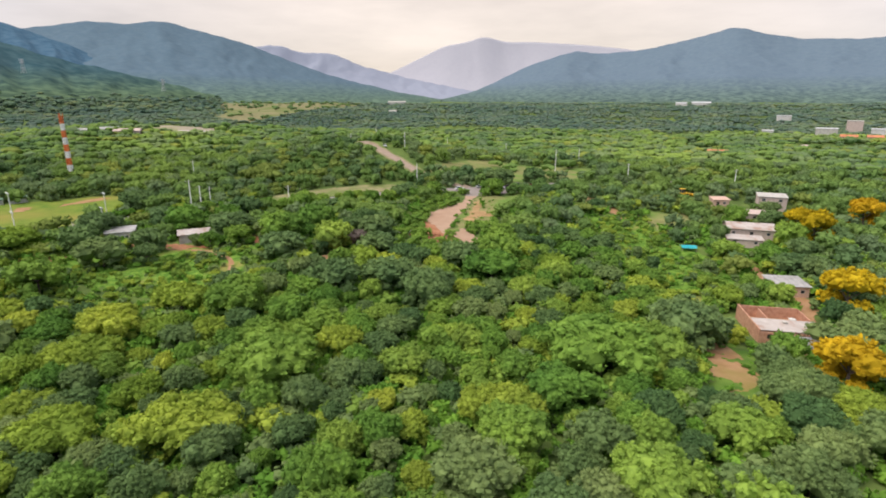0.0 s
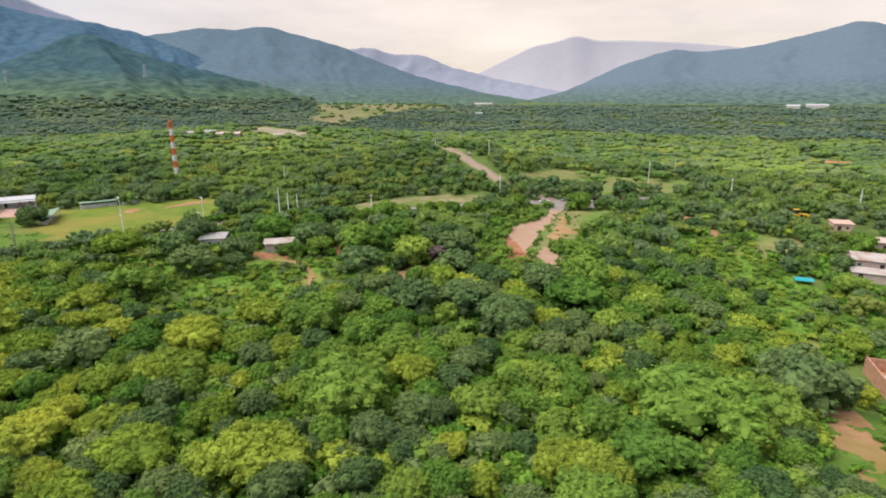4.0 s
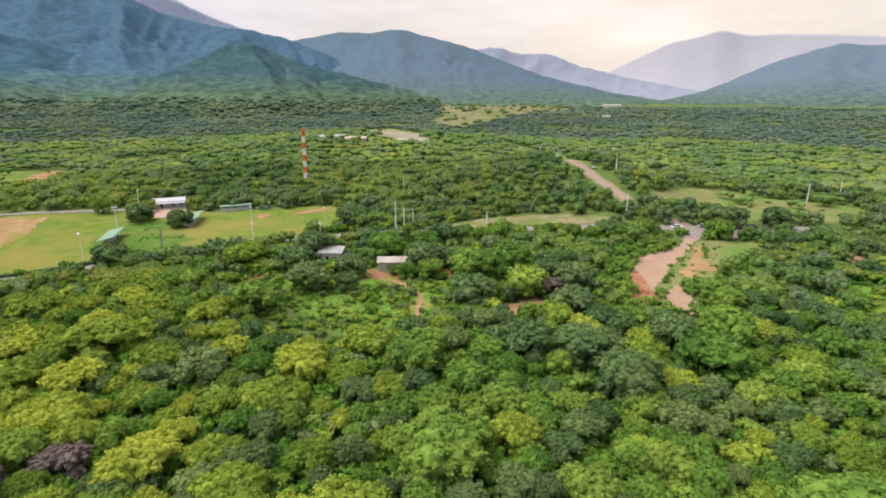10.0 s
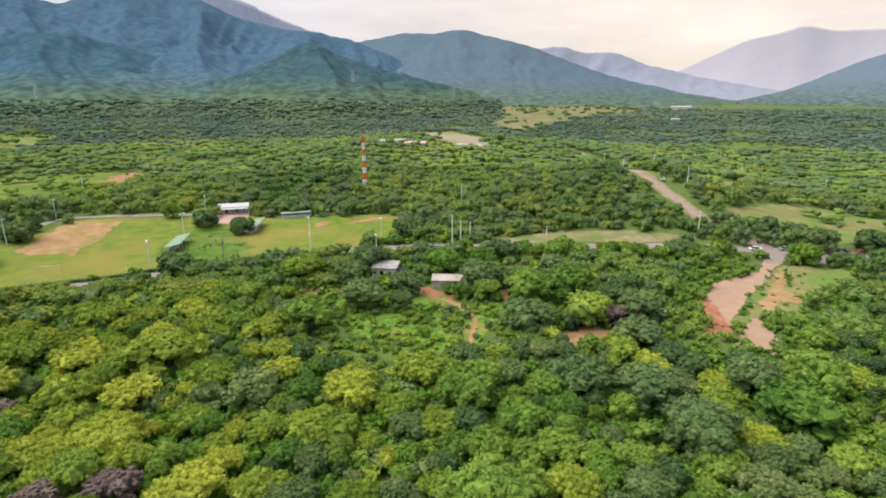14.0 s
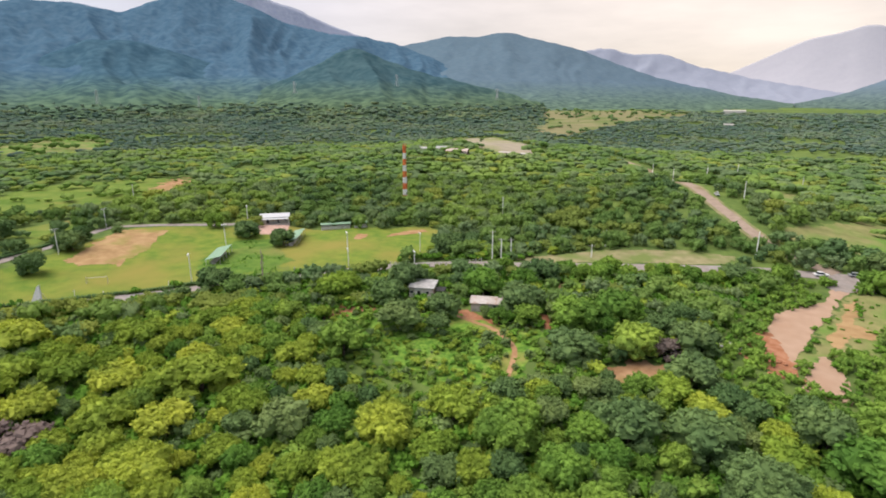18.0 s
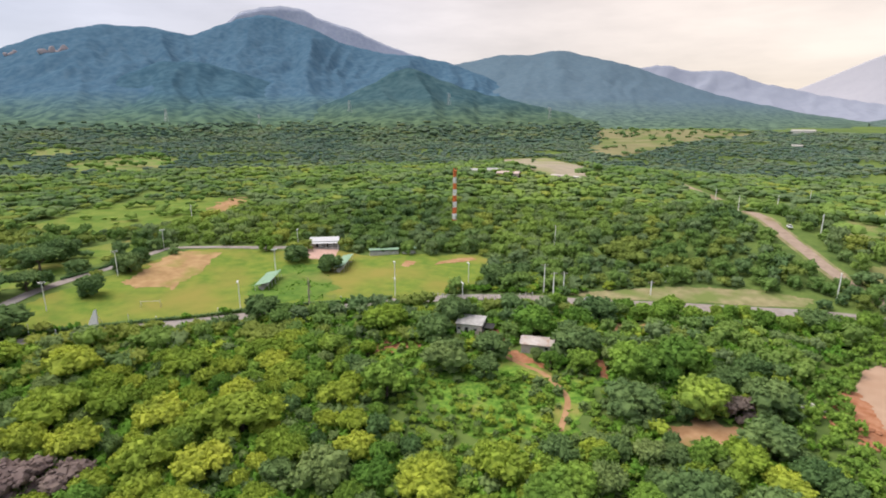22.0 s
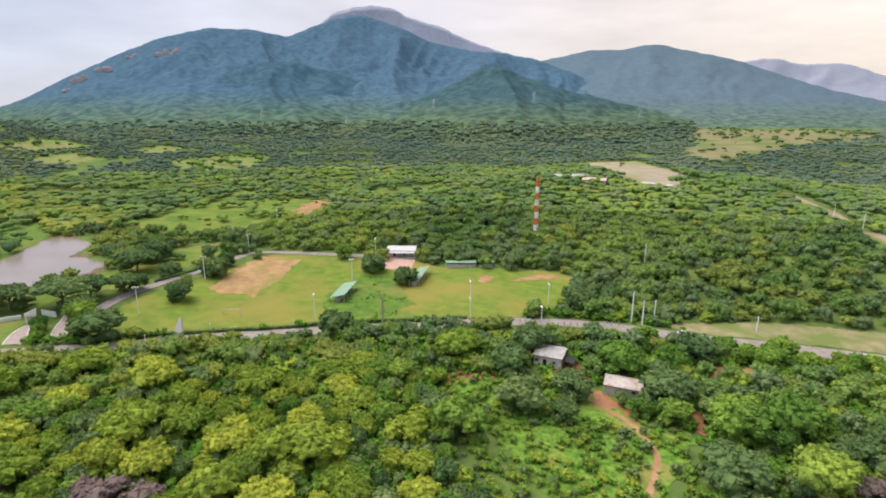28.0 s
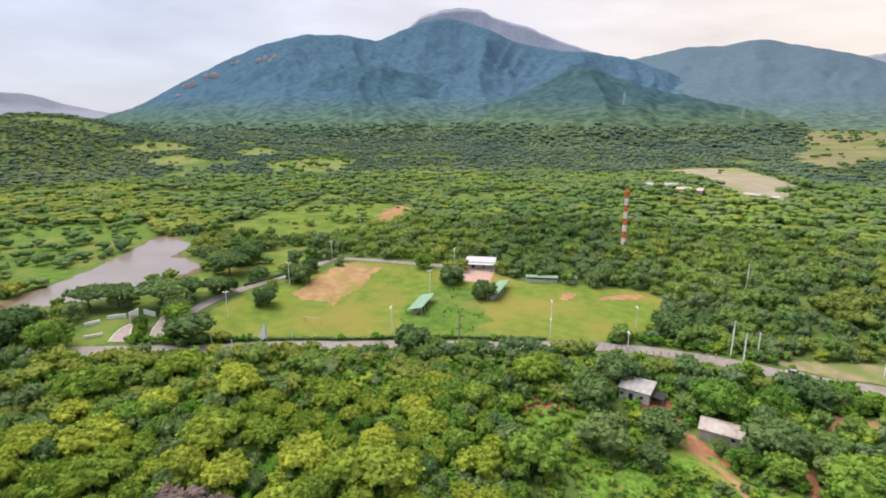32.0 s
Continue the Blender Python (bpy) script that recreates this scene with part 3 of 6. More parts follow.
LOT_TRACK = [(13.4, 179.9), (14.9, 189.1), (17.7, 197.2), (19.5, 208.3), (21.7, 216.3), (23.4, 217.3), (21.5, 204.1), (20.3, 196.0), (26.8, 192.2), (25.7, 188.7), (18.8, 186.4), (14.8, 177.8)]
CLEARING = [(-108, 132), (-96, 145), (-86, 147), (-76, 151), (-62, 149), (-50, 152), (-46, 138), (-50, 126), (-62, 117), (-78, 121), (-92, 124), (-103, 126)]
LAWN_STRIP = [(-84, 203), (-70, 214), (-49, 229), (-26, 238), (-10, 238), (-12, 230), (-26, 224), (-46, 215), (-64, 206)]
EAST_WEEDS = [(62, 96), (66, 111), (64, 126), (58, 133), (52, 134), (56, 120), (58, 104)]
EAST_GRASS = [(0, 262), (8, 282), (40, 326), (68, 320), (95, 315), (102, 297), (80, 272), (45, 258)]
EAST_MEADOW = [(57, 190), (70, 196), (80, 192), (82, 165), (89, 143), (79, 121), (66, 112), (62, 97), (52, 90), (56, 100), (63, 112), (61, 133), (56, 150), (56, 163)]
POND = [(-236, 6), (-252, 24), (-269, 33), (-299, 57), (-322, 72), (-340, 83), (-345, 92), (-334, 98), (-318, 101), (-306, 94), (-296, 88), (-284, 93), (-272, 95), (-262, 88), (-262, 78), (-256, 67), (-246, 57), (-250, 44), (-246, 34), (-230, 14)]
BANK = [(-238, 2), (-256, 20), (-282, 35), (-303, 54), (-326, 69), (-344, 80), (-350, 93), (-338, 102), (-318, 105), (-302, 96), (-284, 98), (-268, 99), (-258, 90), (-258, 76), (-242, 58), (-246, 44), (-242, 34), (-226, 16)]
WEST_GRASS = [(-345, 118), (-392, 177), (-374, 240), (-340, 254), (-300, 225), (-288, 190), (-292, 160), (-312, 128)]
WEST_BANK_GRASS = [(-262, 104), (-250, 60), (-232, 60), (-232, 90), (-244, 118), (-256, 140), (-275, 150), (-280, 112)]
WEST_DIRT = [(-323, 214), (-340, 232), (-353, 247), (-352, 258), (-334, 246), (-316, 226), (-307, 214)]
FAR_CLEAR = [(-680, 262), (-692, 305), (-700, 360), (-639, 367), (-567, 315), (-556, 262), (-613, 243)]
HILL_TOP = [(-345, 560), (-330, 625), (-300, 660), (-241, 597), (-190, 521), (-164, 452), (-170, 420), (-192, 424), (-214, 440), (-262, 480)]
FAR_MEADOW = [(-556, 1149), (-600, 1420), (-451, 1550), (-254, 1450), (-150, 1390), (-200, 1000), (-235, 720), (-290, 760), (-369, 990)]
GLADE_1 = [(-802, 108), (-835, 141), (-890, 194), (-848, 229), (-799, 164)]
GLADE_2 = [(-751, 139), (-795, 194), (-732, 210), (-702, 152)]
GLADE_3 = [(-804, 253), (-891, 322), (-819, 343), (-756, 274)]
NORTH_MEADOW = [(-428, 10), (-414, 51), (-390, 90), (-352, 88), (-336, 78), (-300, 54), (-272, 34), (-290, 18), (-340, 8)]
ROAD_GRASS = [(-22, 384), (8, 425), (20, 380), (8, 310), (-6, 300), (-8, 330)]
FOOT_PATH = [(-79, 150.5), (-76.2, 149.6), (-67.7, 147.3), (-62.3, 146.2), (-56.6, 142.6), (-52.3, 138.4), (-49.5, 128)]
HOUSE_YARD = [(-88, 153), (-87, 162), (-83, 163), (-80, 156), (-70, 152), (-62, 150), (-66, 148), (-76, 150)]
DIRT_EAST = [(-58.2, 187.0), (-52.0, 190.3), (-45, 196), (-44, 193.5), (-49.5, 188.4), (-52.9, 181.8), (-52.8, 175.8), (-50.4, 173.5), (-53.1, 171.8), (-56.1, 175.4)]
DIRT_SMALL = [(-34, 138), (-30, 144), (-26, 149), (-17, 149), (-14, 143), (-22, 136)]
RUIN_YARD = [(94.5, 152.8), (96.5, 148.1), (94.9, 137.2), (95.6, 128.5), (93.8, 118.7), (89.8, 110.3), (82.6, 98.6), (80.4, 96.6), (85.3, 110.4), (89.6, 120.7), (88.3, 130.9), (92.3, 141.7)]
EAST_DIRT = [(57.2, 96.6), (62.2, 98.3), (56.9, 87.1), (58.1, 81.3), (55.6, 78.3), (51.7, 76.5), (48.1, 69.6), (46.3, 68.9), (50.3, 76.6), (50.5, 85.1)]
EAST_BANK = [(65.5, 221.5), (64.9, 207.1), (70.0, 191.8), (75.2, 191.5), (73.9, 203.3), (69.9, 219.9)]
GATE_YARD = [(-200, 38), (-205, 46), (-206, 54), (-222, 62), (-224, 52), (-220, 42), (-208, 34)]
LOT_RED = [(-4.4, 175.0), (0.5, 180.0), (4.3, 169.8), (6.6, 163.3), (5.1, 155.5), (1.4, 157.4), (-1.6, 163.4)]
EAST_TAN = [(78.0, 187.7), (86.7, 198.8), (100.6, 190.8), (95.6, 180.7), (82.6, 174.1), (74.4, 178.4)]
SHED_DIRT = [(-57.5, 155.5), (-52.4, 161.5), (-49.2, 157.0), (-47.5, 151.4), (-52.1, 154.0)]
PLAZA = [(-206, 193), (-194, 202), (-183, 189), (-191, 181)]
SAND = [(-213, 113), (-197, 124), (-205, 138), (-222, 160), (-238, 148), (-226, 130)]

patch("field_grass", FIELD, LAWN, "mown yellow-green sports field grass", "grass", cell=1.0, ragged=0.6)
patch("sand_patch", SAND, SANDY, "bare sandy goal area on the field", "sand", lift=0.16, cell=0.5, ragged=1.1, seed=2)
patch("dirt_mound_patch", [(-156, 206), (-152, 197), (-148, 198), (-151, 207)], DIRT, "bare orange dirt mound on the field", "dirt", lift=0.18, cell=0.5, ragged=0.4)
patch("dirt_base_patch", [(-142, 208), (-131, 224), (-135, 227), (-140, 221), (-144, 212)], DIRT, "bare orange dirt base area on the field", "dirt", lift=0.18, cell=0.5, ragged=0.5, seed=1)
patch("car_park", CAR_PARK, ROAD, "pale worn roadside parking apron", "parking", cell=0.8, ragged=0.8, lift=0.11)
patch("east_slope", EAST_SLOPE, PASTURE, "bright weedy grass slope below the brick house", "grass", cell=0.8, ragged=1.5)
patch("dirt_lot", LOT, PALE_DIRT, "bare pinkish dirt lot by the road", "dirt", ragged=0.35, cell=0.35)
patch("lot_grass", LOT_GRASS, DRY_GRASS, "thin dry grass beside the dirt lot", "grass", lift=0.08, ragged=1.5, cell=0.35)
patch("red_spoil", LOT_RED, RED_DIRT, "red earth spilled at the end of the lot", "dirt", lift=0.16, ragged=0.9, seed=7, cell=0.35)
patch("tan_clearing", EAST_TAN, DRY_GRASS, "dry tan grass above the turquoise shelter", "grass", cell=0.8, ragged=1.8, seed=11)
patch("shed_dirt", SHED_DIRT, RED_DIRT, "reddish bare soil beside the shed", "dirt", ragged=1.0, seed=12, lift=0.13, cell=0.35)
patch("dirt_lot_lower", LOT_TWO, PALE_DIRT, "pale stony dirt clearing", "dirt", lift=0.13, ragged=0.5, seed=4, cell=0.35)
patch("dirt_track", LOT_TRACK, SANDY, "thin sandy track through dry grass", "dirt", lift=0.14, ragged=0.6, seed=6, cell=0.35)
patch("clearing_weeds", CLEARING, MEADOW, "bright green weedy clearing", "grass", ragged=1.6, cell=0.35)
patch("roadside_lawn", LAWN_STRIP, STUBBLE, "pale dry roadside grass", "grass", ragged=0.6, cell=0.35)
patch("dry_meadow", EAST_GRASS, DRY_GRASS, "dry grassy opening north of the road", "grass", cell=1.2, ragged=2)
patch("green_strip", EAST_MEADOW, MEADOW, "bright green weedy strip beside the houses", "grass", ragged=1.6, seed=3)
patch("slope_weeds", EAST_WEEDS, MEADOW, "bright green weedy slope beside the brick shell", "grass", ragged=1.2, seed=5, lift=0.08)
patch("field_rough", FIELD_WEEDS, PASTURE, "uncut green weeds between the two pitches", "grass", cell=0.7, ragged=2.0, lift=0.14, seed=8)
patch("pond_bank", BANK, MUD, "brown muddy pond bank", "ground", lift=0.05, ragged=1.5)
patch("west_grass", WEST_GRASS, SUNNY, "green pasture behind the pond", "grass", cell=1.5, ragged=3)
patch("bank_grass", WEST_BANK_GRASS, SUNNY, "green grass beside the pond", "grass", cell=1.2, lift=0.12, ragged=2)
patch("west_dirt", WEST_DIRT, DIRT, "orange bare earth in the pasture", "dirt", cell=0.8, lift=0.15, ragged=3.5)
patch("far_clearing", FAR_CLEAR, DRY_GRASS, "pale dry clearing in the far forest", "grass", cell=3, ragged=5, lift=0.3)
for glade in (GLADE_1, GLADE_2, GLADE_3):
    patch("glade", glade, DRY_GRASS, "pale dry glade in the far forest", "grass", cell=3, ragged=5, lift=0.3)
patch("hilltop_ground", HILL_TOP, GRAVEL, "bare levelled ground on the hilltop", "dirt", cell=2, ragged=2.5, lift=0.25)
patch("far_meadow", FAR_MEADOW, TAN_GRASS, "wide tan meadow at the mountain foot", "grass", cell=8, ragged=8, lift=0.6)
patch("house_yard", HOUSE_YARD, RED_DIRT, "reddish bare earth yard between the houses", "dirt", ragged=1.3, lift=0.12, cell=0.35)
patch("small_bare_patch", DIRT_SMALL, DIRT, "small bare orange soil patch among trees", "dirt", ragged=1.2, cell=0.35)
patch("east_dirt_track", DIRT_EAST, DIRT, "orange dirt turning place", "dirt", ragged=1.0, cell=0.35)
patch("ruin_yard", RUIN_YARD, DIRT, "brown dirt lane past the brick houses", "dirt", ragged=1.2, lift=0.12, cell=0.35)
patch("east_bare_soil", EAST_DIRT, DIRT, "bare brown soil beside the trees", "dirt", ragged=1.2, lift=0.12, cell=0.35)
patch("east_bank", EAST_BANK, DIRT, "brownish eroded bank", "dirt", cell=0.8, ragged=3.5, lift=0.12)
patch("gate_lawn", GATE_YARD, PASTURE, "green lawn at the gateway", "grass", cell=0.8, ragged=0.6, lift=0.09)
patch("plaza", PLAZA, material("pink_paving", (0.42, 0.27, 0.22), (0.52, 0.35, 0.29), scale=0.8, bump=0.1), "pinkish paved forecourt", "paving", cell=0.7, ragged=0.1, lift=0.16)
patch("dirt_mid", [(-122, 122), (-119, 133), (-108, 138), (-104, 146), (-95, 142), (-104, 133), (-114, 122)], RED_DIRT, "reddish bare soil under the trees", "dirt", ragged=1.6, lift=0.12)
patch("yellow_clearing", [(-160, 52), (-158, 62), (-152, 80), (-146, 80), (-152, 60)], DRY_GRASS, "small dry clearing among the acacias", "grass", ragged=1.6)
WATER = material("pond_water", (0.20, 0.165, 0.145), (0.235, 0.20, 0.18), scale=0.05, rough=0.22, bump=0.02, bump_scale=0.6, spec=0.5)
patch("pond_water", POND, WATER, "still muddy grey pond", "water", lift=0.22, cell=1.0, ragged=0.8)
patch("north_meadow", NORTH_MEADOW, PASTURE, "green meadow beyond the pond", "grass", cell=1.6, ragged=3, lift=0.14)
patch("hill_road_grass", ROAD_GRASS, DRY_GRASS, "dry grass beside the hill road", "grass", cell=1.6, ragged=3, lift=0.1)
strip("road_main", MAIN_ROAD, 6.2, ROAD, "worn grey country road")
strip("road_field", LEFT_ROAD, 4.2, ROAD, "narrow paved lane behind the field", lift=0.16)
strip("road_hill_verge", HILL_ROAD, 8.0, STUBBLE, "dry grassy verge of the hill road", "grass", lift=0.12)
strip("road_hill", HILL_ROAD, 5.0, HILL_DIRT, "pale dirt road over the hill", lift=0.2)
strip("foot_path", FOOT_PATH, 1.3, DIRT, "orange trodden footpath", "path", lift=0.18, step=1.5)


# ---- trees ----
def crown_domes(rng, width, tall, count, flat, squash):
    """Centres and radii of the rounded tops that make up a crown."""
    base = tall * (0.34 + 0.16 * flat)
    out = []
    for k in range(count):
        d = width * (0.33 * math.sqrt((k + 0.3) / count) * rng.uniform(0.88, 1.12) if k else rng.uniform(0.0, 0.07))
        a = k * 2.39996 + rng.uniform(-0.45, 0.45)
        r = width * rng.uniform(0.17, 0.245)
        dome = math.sqrt(max(0.0, 1 - (d / (0.54 * width)) ** 2)) ** (1 - 0.4 * flat)
        top = base + (tall - base) * dome * rng.uniform(0.92, 1.05)
        out.append((d * math.cos(a), d * math.sin(a), top - r * squash, r))
    for k in range(round(5 * (1 - flat)) if count > 4 else 0):
        a, r = k * 1.35 + rng.uniform(-0.3, 0.3), width * rng.uniform(0.14, 0.20)
        out.append((width * 0.29 * math.cos(a), width * 0.29 * math.sin(a), tall * rng.uniform(0.22, 0.36), r))
    return out


def crown_lumps(rng, domes, per, squash):
    """Small leaf clumps over the outer faces of the rounded tops."""
    out = []
    for k, (x, y, z, r) in enumerate(domes):
        for i in range(per):
            up = 1.0 - (i + 0.5) / per * 1.42
            a = i * 2.39996 + rng.uniform(-0.5, 0.5)
            flat = math.sqrt(max(0.0, 1 - up * up))
            q = r * rng.uniform(0.22, 0.38)
            d = r * rng.uniform(0.78, 1.0)
            p = (x + d * flat * math.cos(a), y + d * flat * math.sin(a), z + d * up * squash)
            if all(j == k or ((p[0] - u) ** 2 + (p[1] - v) ** 2 + ((p[2] - w) / squash) ** 2) > (0.80 * b) ** 2 for j, (u, v, w, b) in enumerate(domes)):
                out.append((*p, q))
    return out


def leaves(rng, c, count, size, squash=0.8):
    """Small bent leaf sprays over the upper faces of the leaf masses."""
    c = np.array(c)
    w = c[:, 3] ** 2
    pick = rng.choice(len(c), size=count, p=w / w.sum())
    n = rng.normal(size=(count, 3))
    n[:, 2] = n[:, 2] + 0.40
    n /= np.linalg.norm(n, axis=1)[:, None]
    pos = c[pick, :3] + n * c[pick, 3:4] * np.array([1, 1, squash]) * rng.uniform(0.62, 1.28, (count, 1))
    tilt = n + rng.normal(scale=0.5, size=(count, 3))
    tilt /= np.linalg.norm(tilt, axis=1)[:, None]
    t1 = np.cross(tilt, rng.normal(size=(count, 3)))
    t1 /= np.linalg.norm(t1, axis=1)[:, None]
    t2 = np.cross(tilt, t1)
    s = size * rng.uniform(0.6, 1.35, (count, 1))
    q = np.stack([pos - t1 * s, pos - t2 * s * 0.62 - tilt * s * 0.18, pos + t1 * s, pos + t2 * s * 0.62 - tilt * s * 0.18], 1)
    return q.reshape(-1, 3), np.arange(count * 4).reshape(-1, 4)


ICO = bmesh.new()
bmesh.ops.create_icosphere(ICO, subdivisions=2, radius=1.0)
ICO_V = np.array([v.co[:] for v in ICO.verts])
ICO_F = np.array([[v.index for v in f.verts] for f in ICO.faces])
ICO.free()
ICO = bmesh.new()
bmesh.ops.create_icosphere(ICO, subdivisions=1, radius=1.0)
ICO1_V = np.array([v.co[:] for v in ICO.verts])
ICO1_F = np.array([[v.index for v in f.verts] for f in ICO.faces])
ICO.free()


def blobs(rng, c, k, squash, fine):
    """Lumpy leaf masses, as triangles given by four corners each."""
    bv, bf = (ICO_V, ICO_F) if fine else (ICO1_V, ICO1_F)
    V, F, n = [], [], 0
    for x, y, z, r in c:
        V.append(np.array([x, y, z]) + bv * r * k * np.array([1, 1, squash]) * rng.uniform(0.74, 1.22, (len(bv), 1)))
        F.append(bf + n)
        n += len(bv)
    return np.concatenate(V), np.concatenate(F)


def quads_to_tris(f):
    return np.concatenate([f[:, [0, 1, 2]], f[:, [0, 2, 3]]])


# kind: width, height, rounded tops, flatness, squash of a top
SHAPES = {"olive": (10.0, 5.8, 8, 0.55, 0.74), "green": (8.6, 6.6, 7, 0.20, 0.98), "dark": (8.6, 6.4, 8, 0.15, 0.95), "grey": (8.2, 6.2, 9, 0.30, 0.90),
          "yellow": (9.5, 8.8, 9, 0.15, 0.90), "umbrella": (13.0, 7.4, 10, 0.85, 0.45), "dry": (5.5, 4.0, 6, 0.3, 0.9), "weed": (3.2, 1.5, 3, 0.4, 0.8)}


def crown_mesh(kind, seed, count, size, fine=True, tops=None, per=17):
    """Leaf sprays over clumps over rounded tops; returns corners, triangles and the tops."""
    rng = np.random.default_rng(seed)
    w, t, n, flat, sq = SHAPES[kind]
    domes = crown_domes(rng, w, t, tops or n, flat, sq)
    c = crown_lumps(rng, domes, per, sq)
    dv, df = blobs(rng, domes, 0.82, sq, fine)
    bv, bf = blobs(rng, c, 0.78, 0.85, False)
    lv, lf = leaves(rng, c, count, size, 0.85)
    v = np.concatenate([dv, bv, lv])
    f = np.concatenate([df, bf + len(dv), quads_to_tris(lf) + len(dv) + len(bv)])
    return v, f, domes


def trunk_mesh(kind, seed, c):
    rng = random.Random(seed)
    w, t = SHAPES[kind][:2]
    bm = bmesh.new()
    fork = Vector((rng.uniform(-0.4, 0.4), rng.uniform(-0.4, 0.4), t * 0.36))
    rod(bm, (0, 0, -0.6), fork, 0.030 * w, 0.020 * w, 7)
    for x, y, z, r in sorted(c, key=lambda q: -q[3])[:6]:
        mid = fork.lerp(Vector((x, y, z)), 0.5) + Vector((rng.uniform(-0.3, 0.3), rng.uniform(-0.3, 0.3), -0.2))
        rod(bm, fork, mid, 0.014 * w, 0.010 * w, 5)
        rod(bm, mid, (x, y, z), 0.010 * w, 0.003 * w, 5)
    return bm


CROWNS, CROWNS_MID = {}, {}
for kind_at, (kind_name, count_leaves, leaf_size, variants) in enumerate((("olive", 4600, 0.19, 4), ("green", 4400, 0.18, 4), ("dark", 4200, 0.18, 3), ("grey", 3600, 0.165, 3), ("yellow", 3000, 0.23, 2), ("umbrella", 2800, 0.24, 2), ("dry", 900, 0.13, 2))):
    for shelf, share, bigger in ((CROWNS, 1.0, 1.0), (CROWNS_MID, 0.34, 1.6)):
        shelf[kind_name] = []
        for k in range(variants):
            v, f, c = crown_mesh(kind_name, 100 * kind_at + k, int(count_leaves * share), leaf_size * bigger, True, None, 20 if share == 1 else 13)
            me = mesh_from("crown", v, f, LEAF["dark" if kind_name == "umbrella" else kind_name])
            bm = trunk_mesh(kind_name, k, c)
            tm = bpy.data.meshes.new("trunk")
            bm.to_mesh(tm)
            bm.free()
            tm.materials.append(BARK)
            shelf[kind_name].append((me, tm))

TREE_LABEL = {
    "olive": ("yellow-green umbrella acacia with a domed crown", "acacia tree"),
    "green": ("bright green round-crowned forest tree", "tree"),
    "dark": ("dark green dense-crowned tree", "tree"),
    "grey": ("grey-green thin-leaved tree with pale limbs", "tree"),
    "yellow": ("tree covered in orange-yellow blossom", "tree"),
    "umbrella": ("dark flat-topped umbrella tree on a forked trunk", "tree"),
    "dry": ("leafless purplish-grey dry shrub", "shrub"),
}


def tree(kind, x, y, size, turn, variant=0):
    shelf = CROWNS if math.hypot(x + 12, y - 30) < 88 else CROWNS_MID
    crown, trunk = shelf[kind][variant % len(shelf[kind])]
    ob = new({"olive": "acacia_tree", "green": "broadleaf_tree", "dark": "shade_tree", "grey": "thorn_tree", "yellow": "flowering_tree", "umbrella": "umbrella_tree", "dry": "dry_shrub"}[kind])
    tagged(ob, *TREE_LABEL[kind], group=kind + " trees of the valley")
    ob.matrix_world = Matrix.LocRotScale((x, y, height(x, y) - 0.1), Euler((0, 0, turn)), (size, size, size ** 0.6 * (0.90 + 0.20 * ((turn * 7.3) % 1))))
    for name, me in (("trunk", trunk), ("crown", crown)):
        p = new(name, me)
        p.parent = ob
    return ob


# light copies for the woods further off
LIGHT, FAR, FAREST = {}, {}, {}
for kind_at, kind_name in enumerate(("olive", "green", "dark", "grey")):
    LIGHT[kind_name] = [crown_mesh(kind_name, 700 + 10 * kind_at + k, 230, 0.36, False, 5, 7)[:2] for k in range(5)]
    FAR[kind_name], FAREST[kind_name] = [], []
    for k in range(5):
        rng_far = np.random.default_rng(900 + 10 * kind_at + k)
        w, t, n, flat, sq = SHAPES[kind_name]
        # far crowns flattened so their shading stays weak, in place of haze
        tops = crown_domes(rng_far, w * 1.15, t * 0.72, 4, 0.5, sq * 0.7)
        FAR[kind_name].append(blobs(rng_far, tops + crown_lumps(rng_far, tops, 1, sq * 0.7), 1.12, sq * 0.72, False))
        FAREST[kind_name].append(blobs(rng_far, crown_domes(rng_far, w, t * 0.58, 3, 0.4, sq * 0.6), 1.3, sq * 0.55, False))
LIGHT["weed"] = [crown_mesh("weed", 880 + k, 56, 0.24, False, 3, 5)[:2] for k in range(4)]
BUSH = {kind_name: [crown_mesh(kind_name, 950 + k, 170, 0.40, False, 5, 6)[:2] for k in range(3)] for kind_name in ("green", "dark", "grey", "olive")}


def woods(name, kind, lib, xs, ys, sizes, label, category="woods", seed=0, zs=None, leaf=LEAF):
    """Many small trees or bushes joined into one mesh."""
    rng = np.random.default_rng(seed)
    V, F, n = [], [], 0
    zs = land(xs, ys) if zs is None else zs
    for x, y, z, s in zip(xs, ys, zs, sizes):
        v, f = lib[rng.integers(len(lib))]
        a = rng.uniform(0, 2 * math.pi)
        ca, sa = math.cos(a) * s, math.sin(a) * s
        V.append(np.stack([v[:, 0] * ca - v[:, 1] * sa + x, v[:, 0] * sa + v[:, 1] * ca + y, v[:, 2] * s * rng.uniform(0.85, 1.2) + z - 0.15], 1))
        F.append(f + n)
        n += len(v)
    if V:
        tagged(new(name, mesh_from(name, np.concatenate(V), np.concatenate(F), leaf[kind])), label, category, kind="stuff")


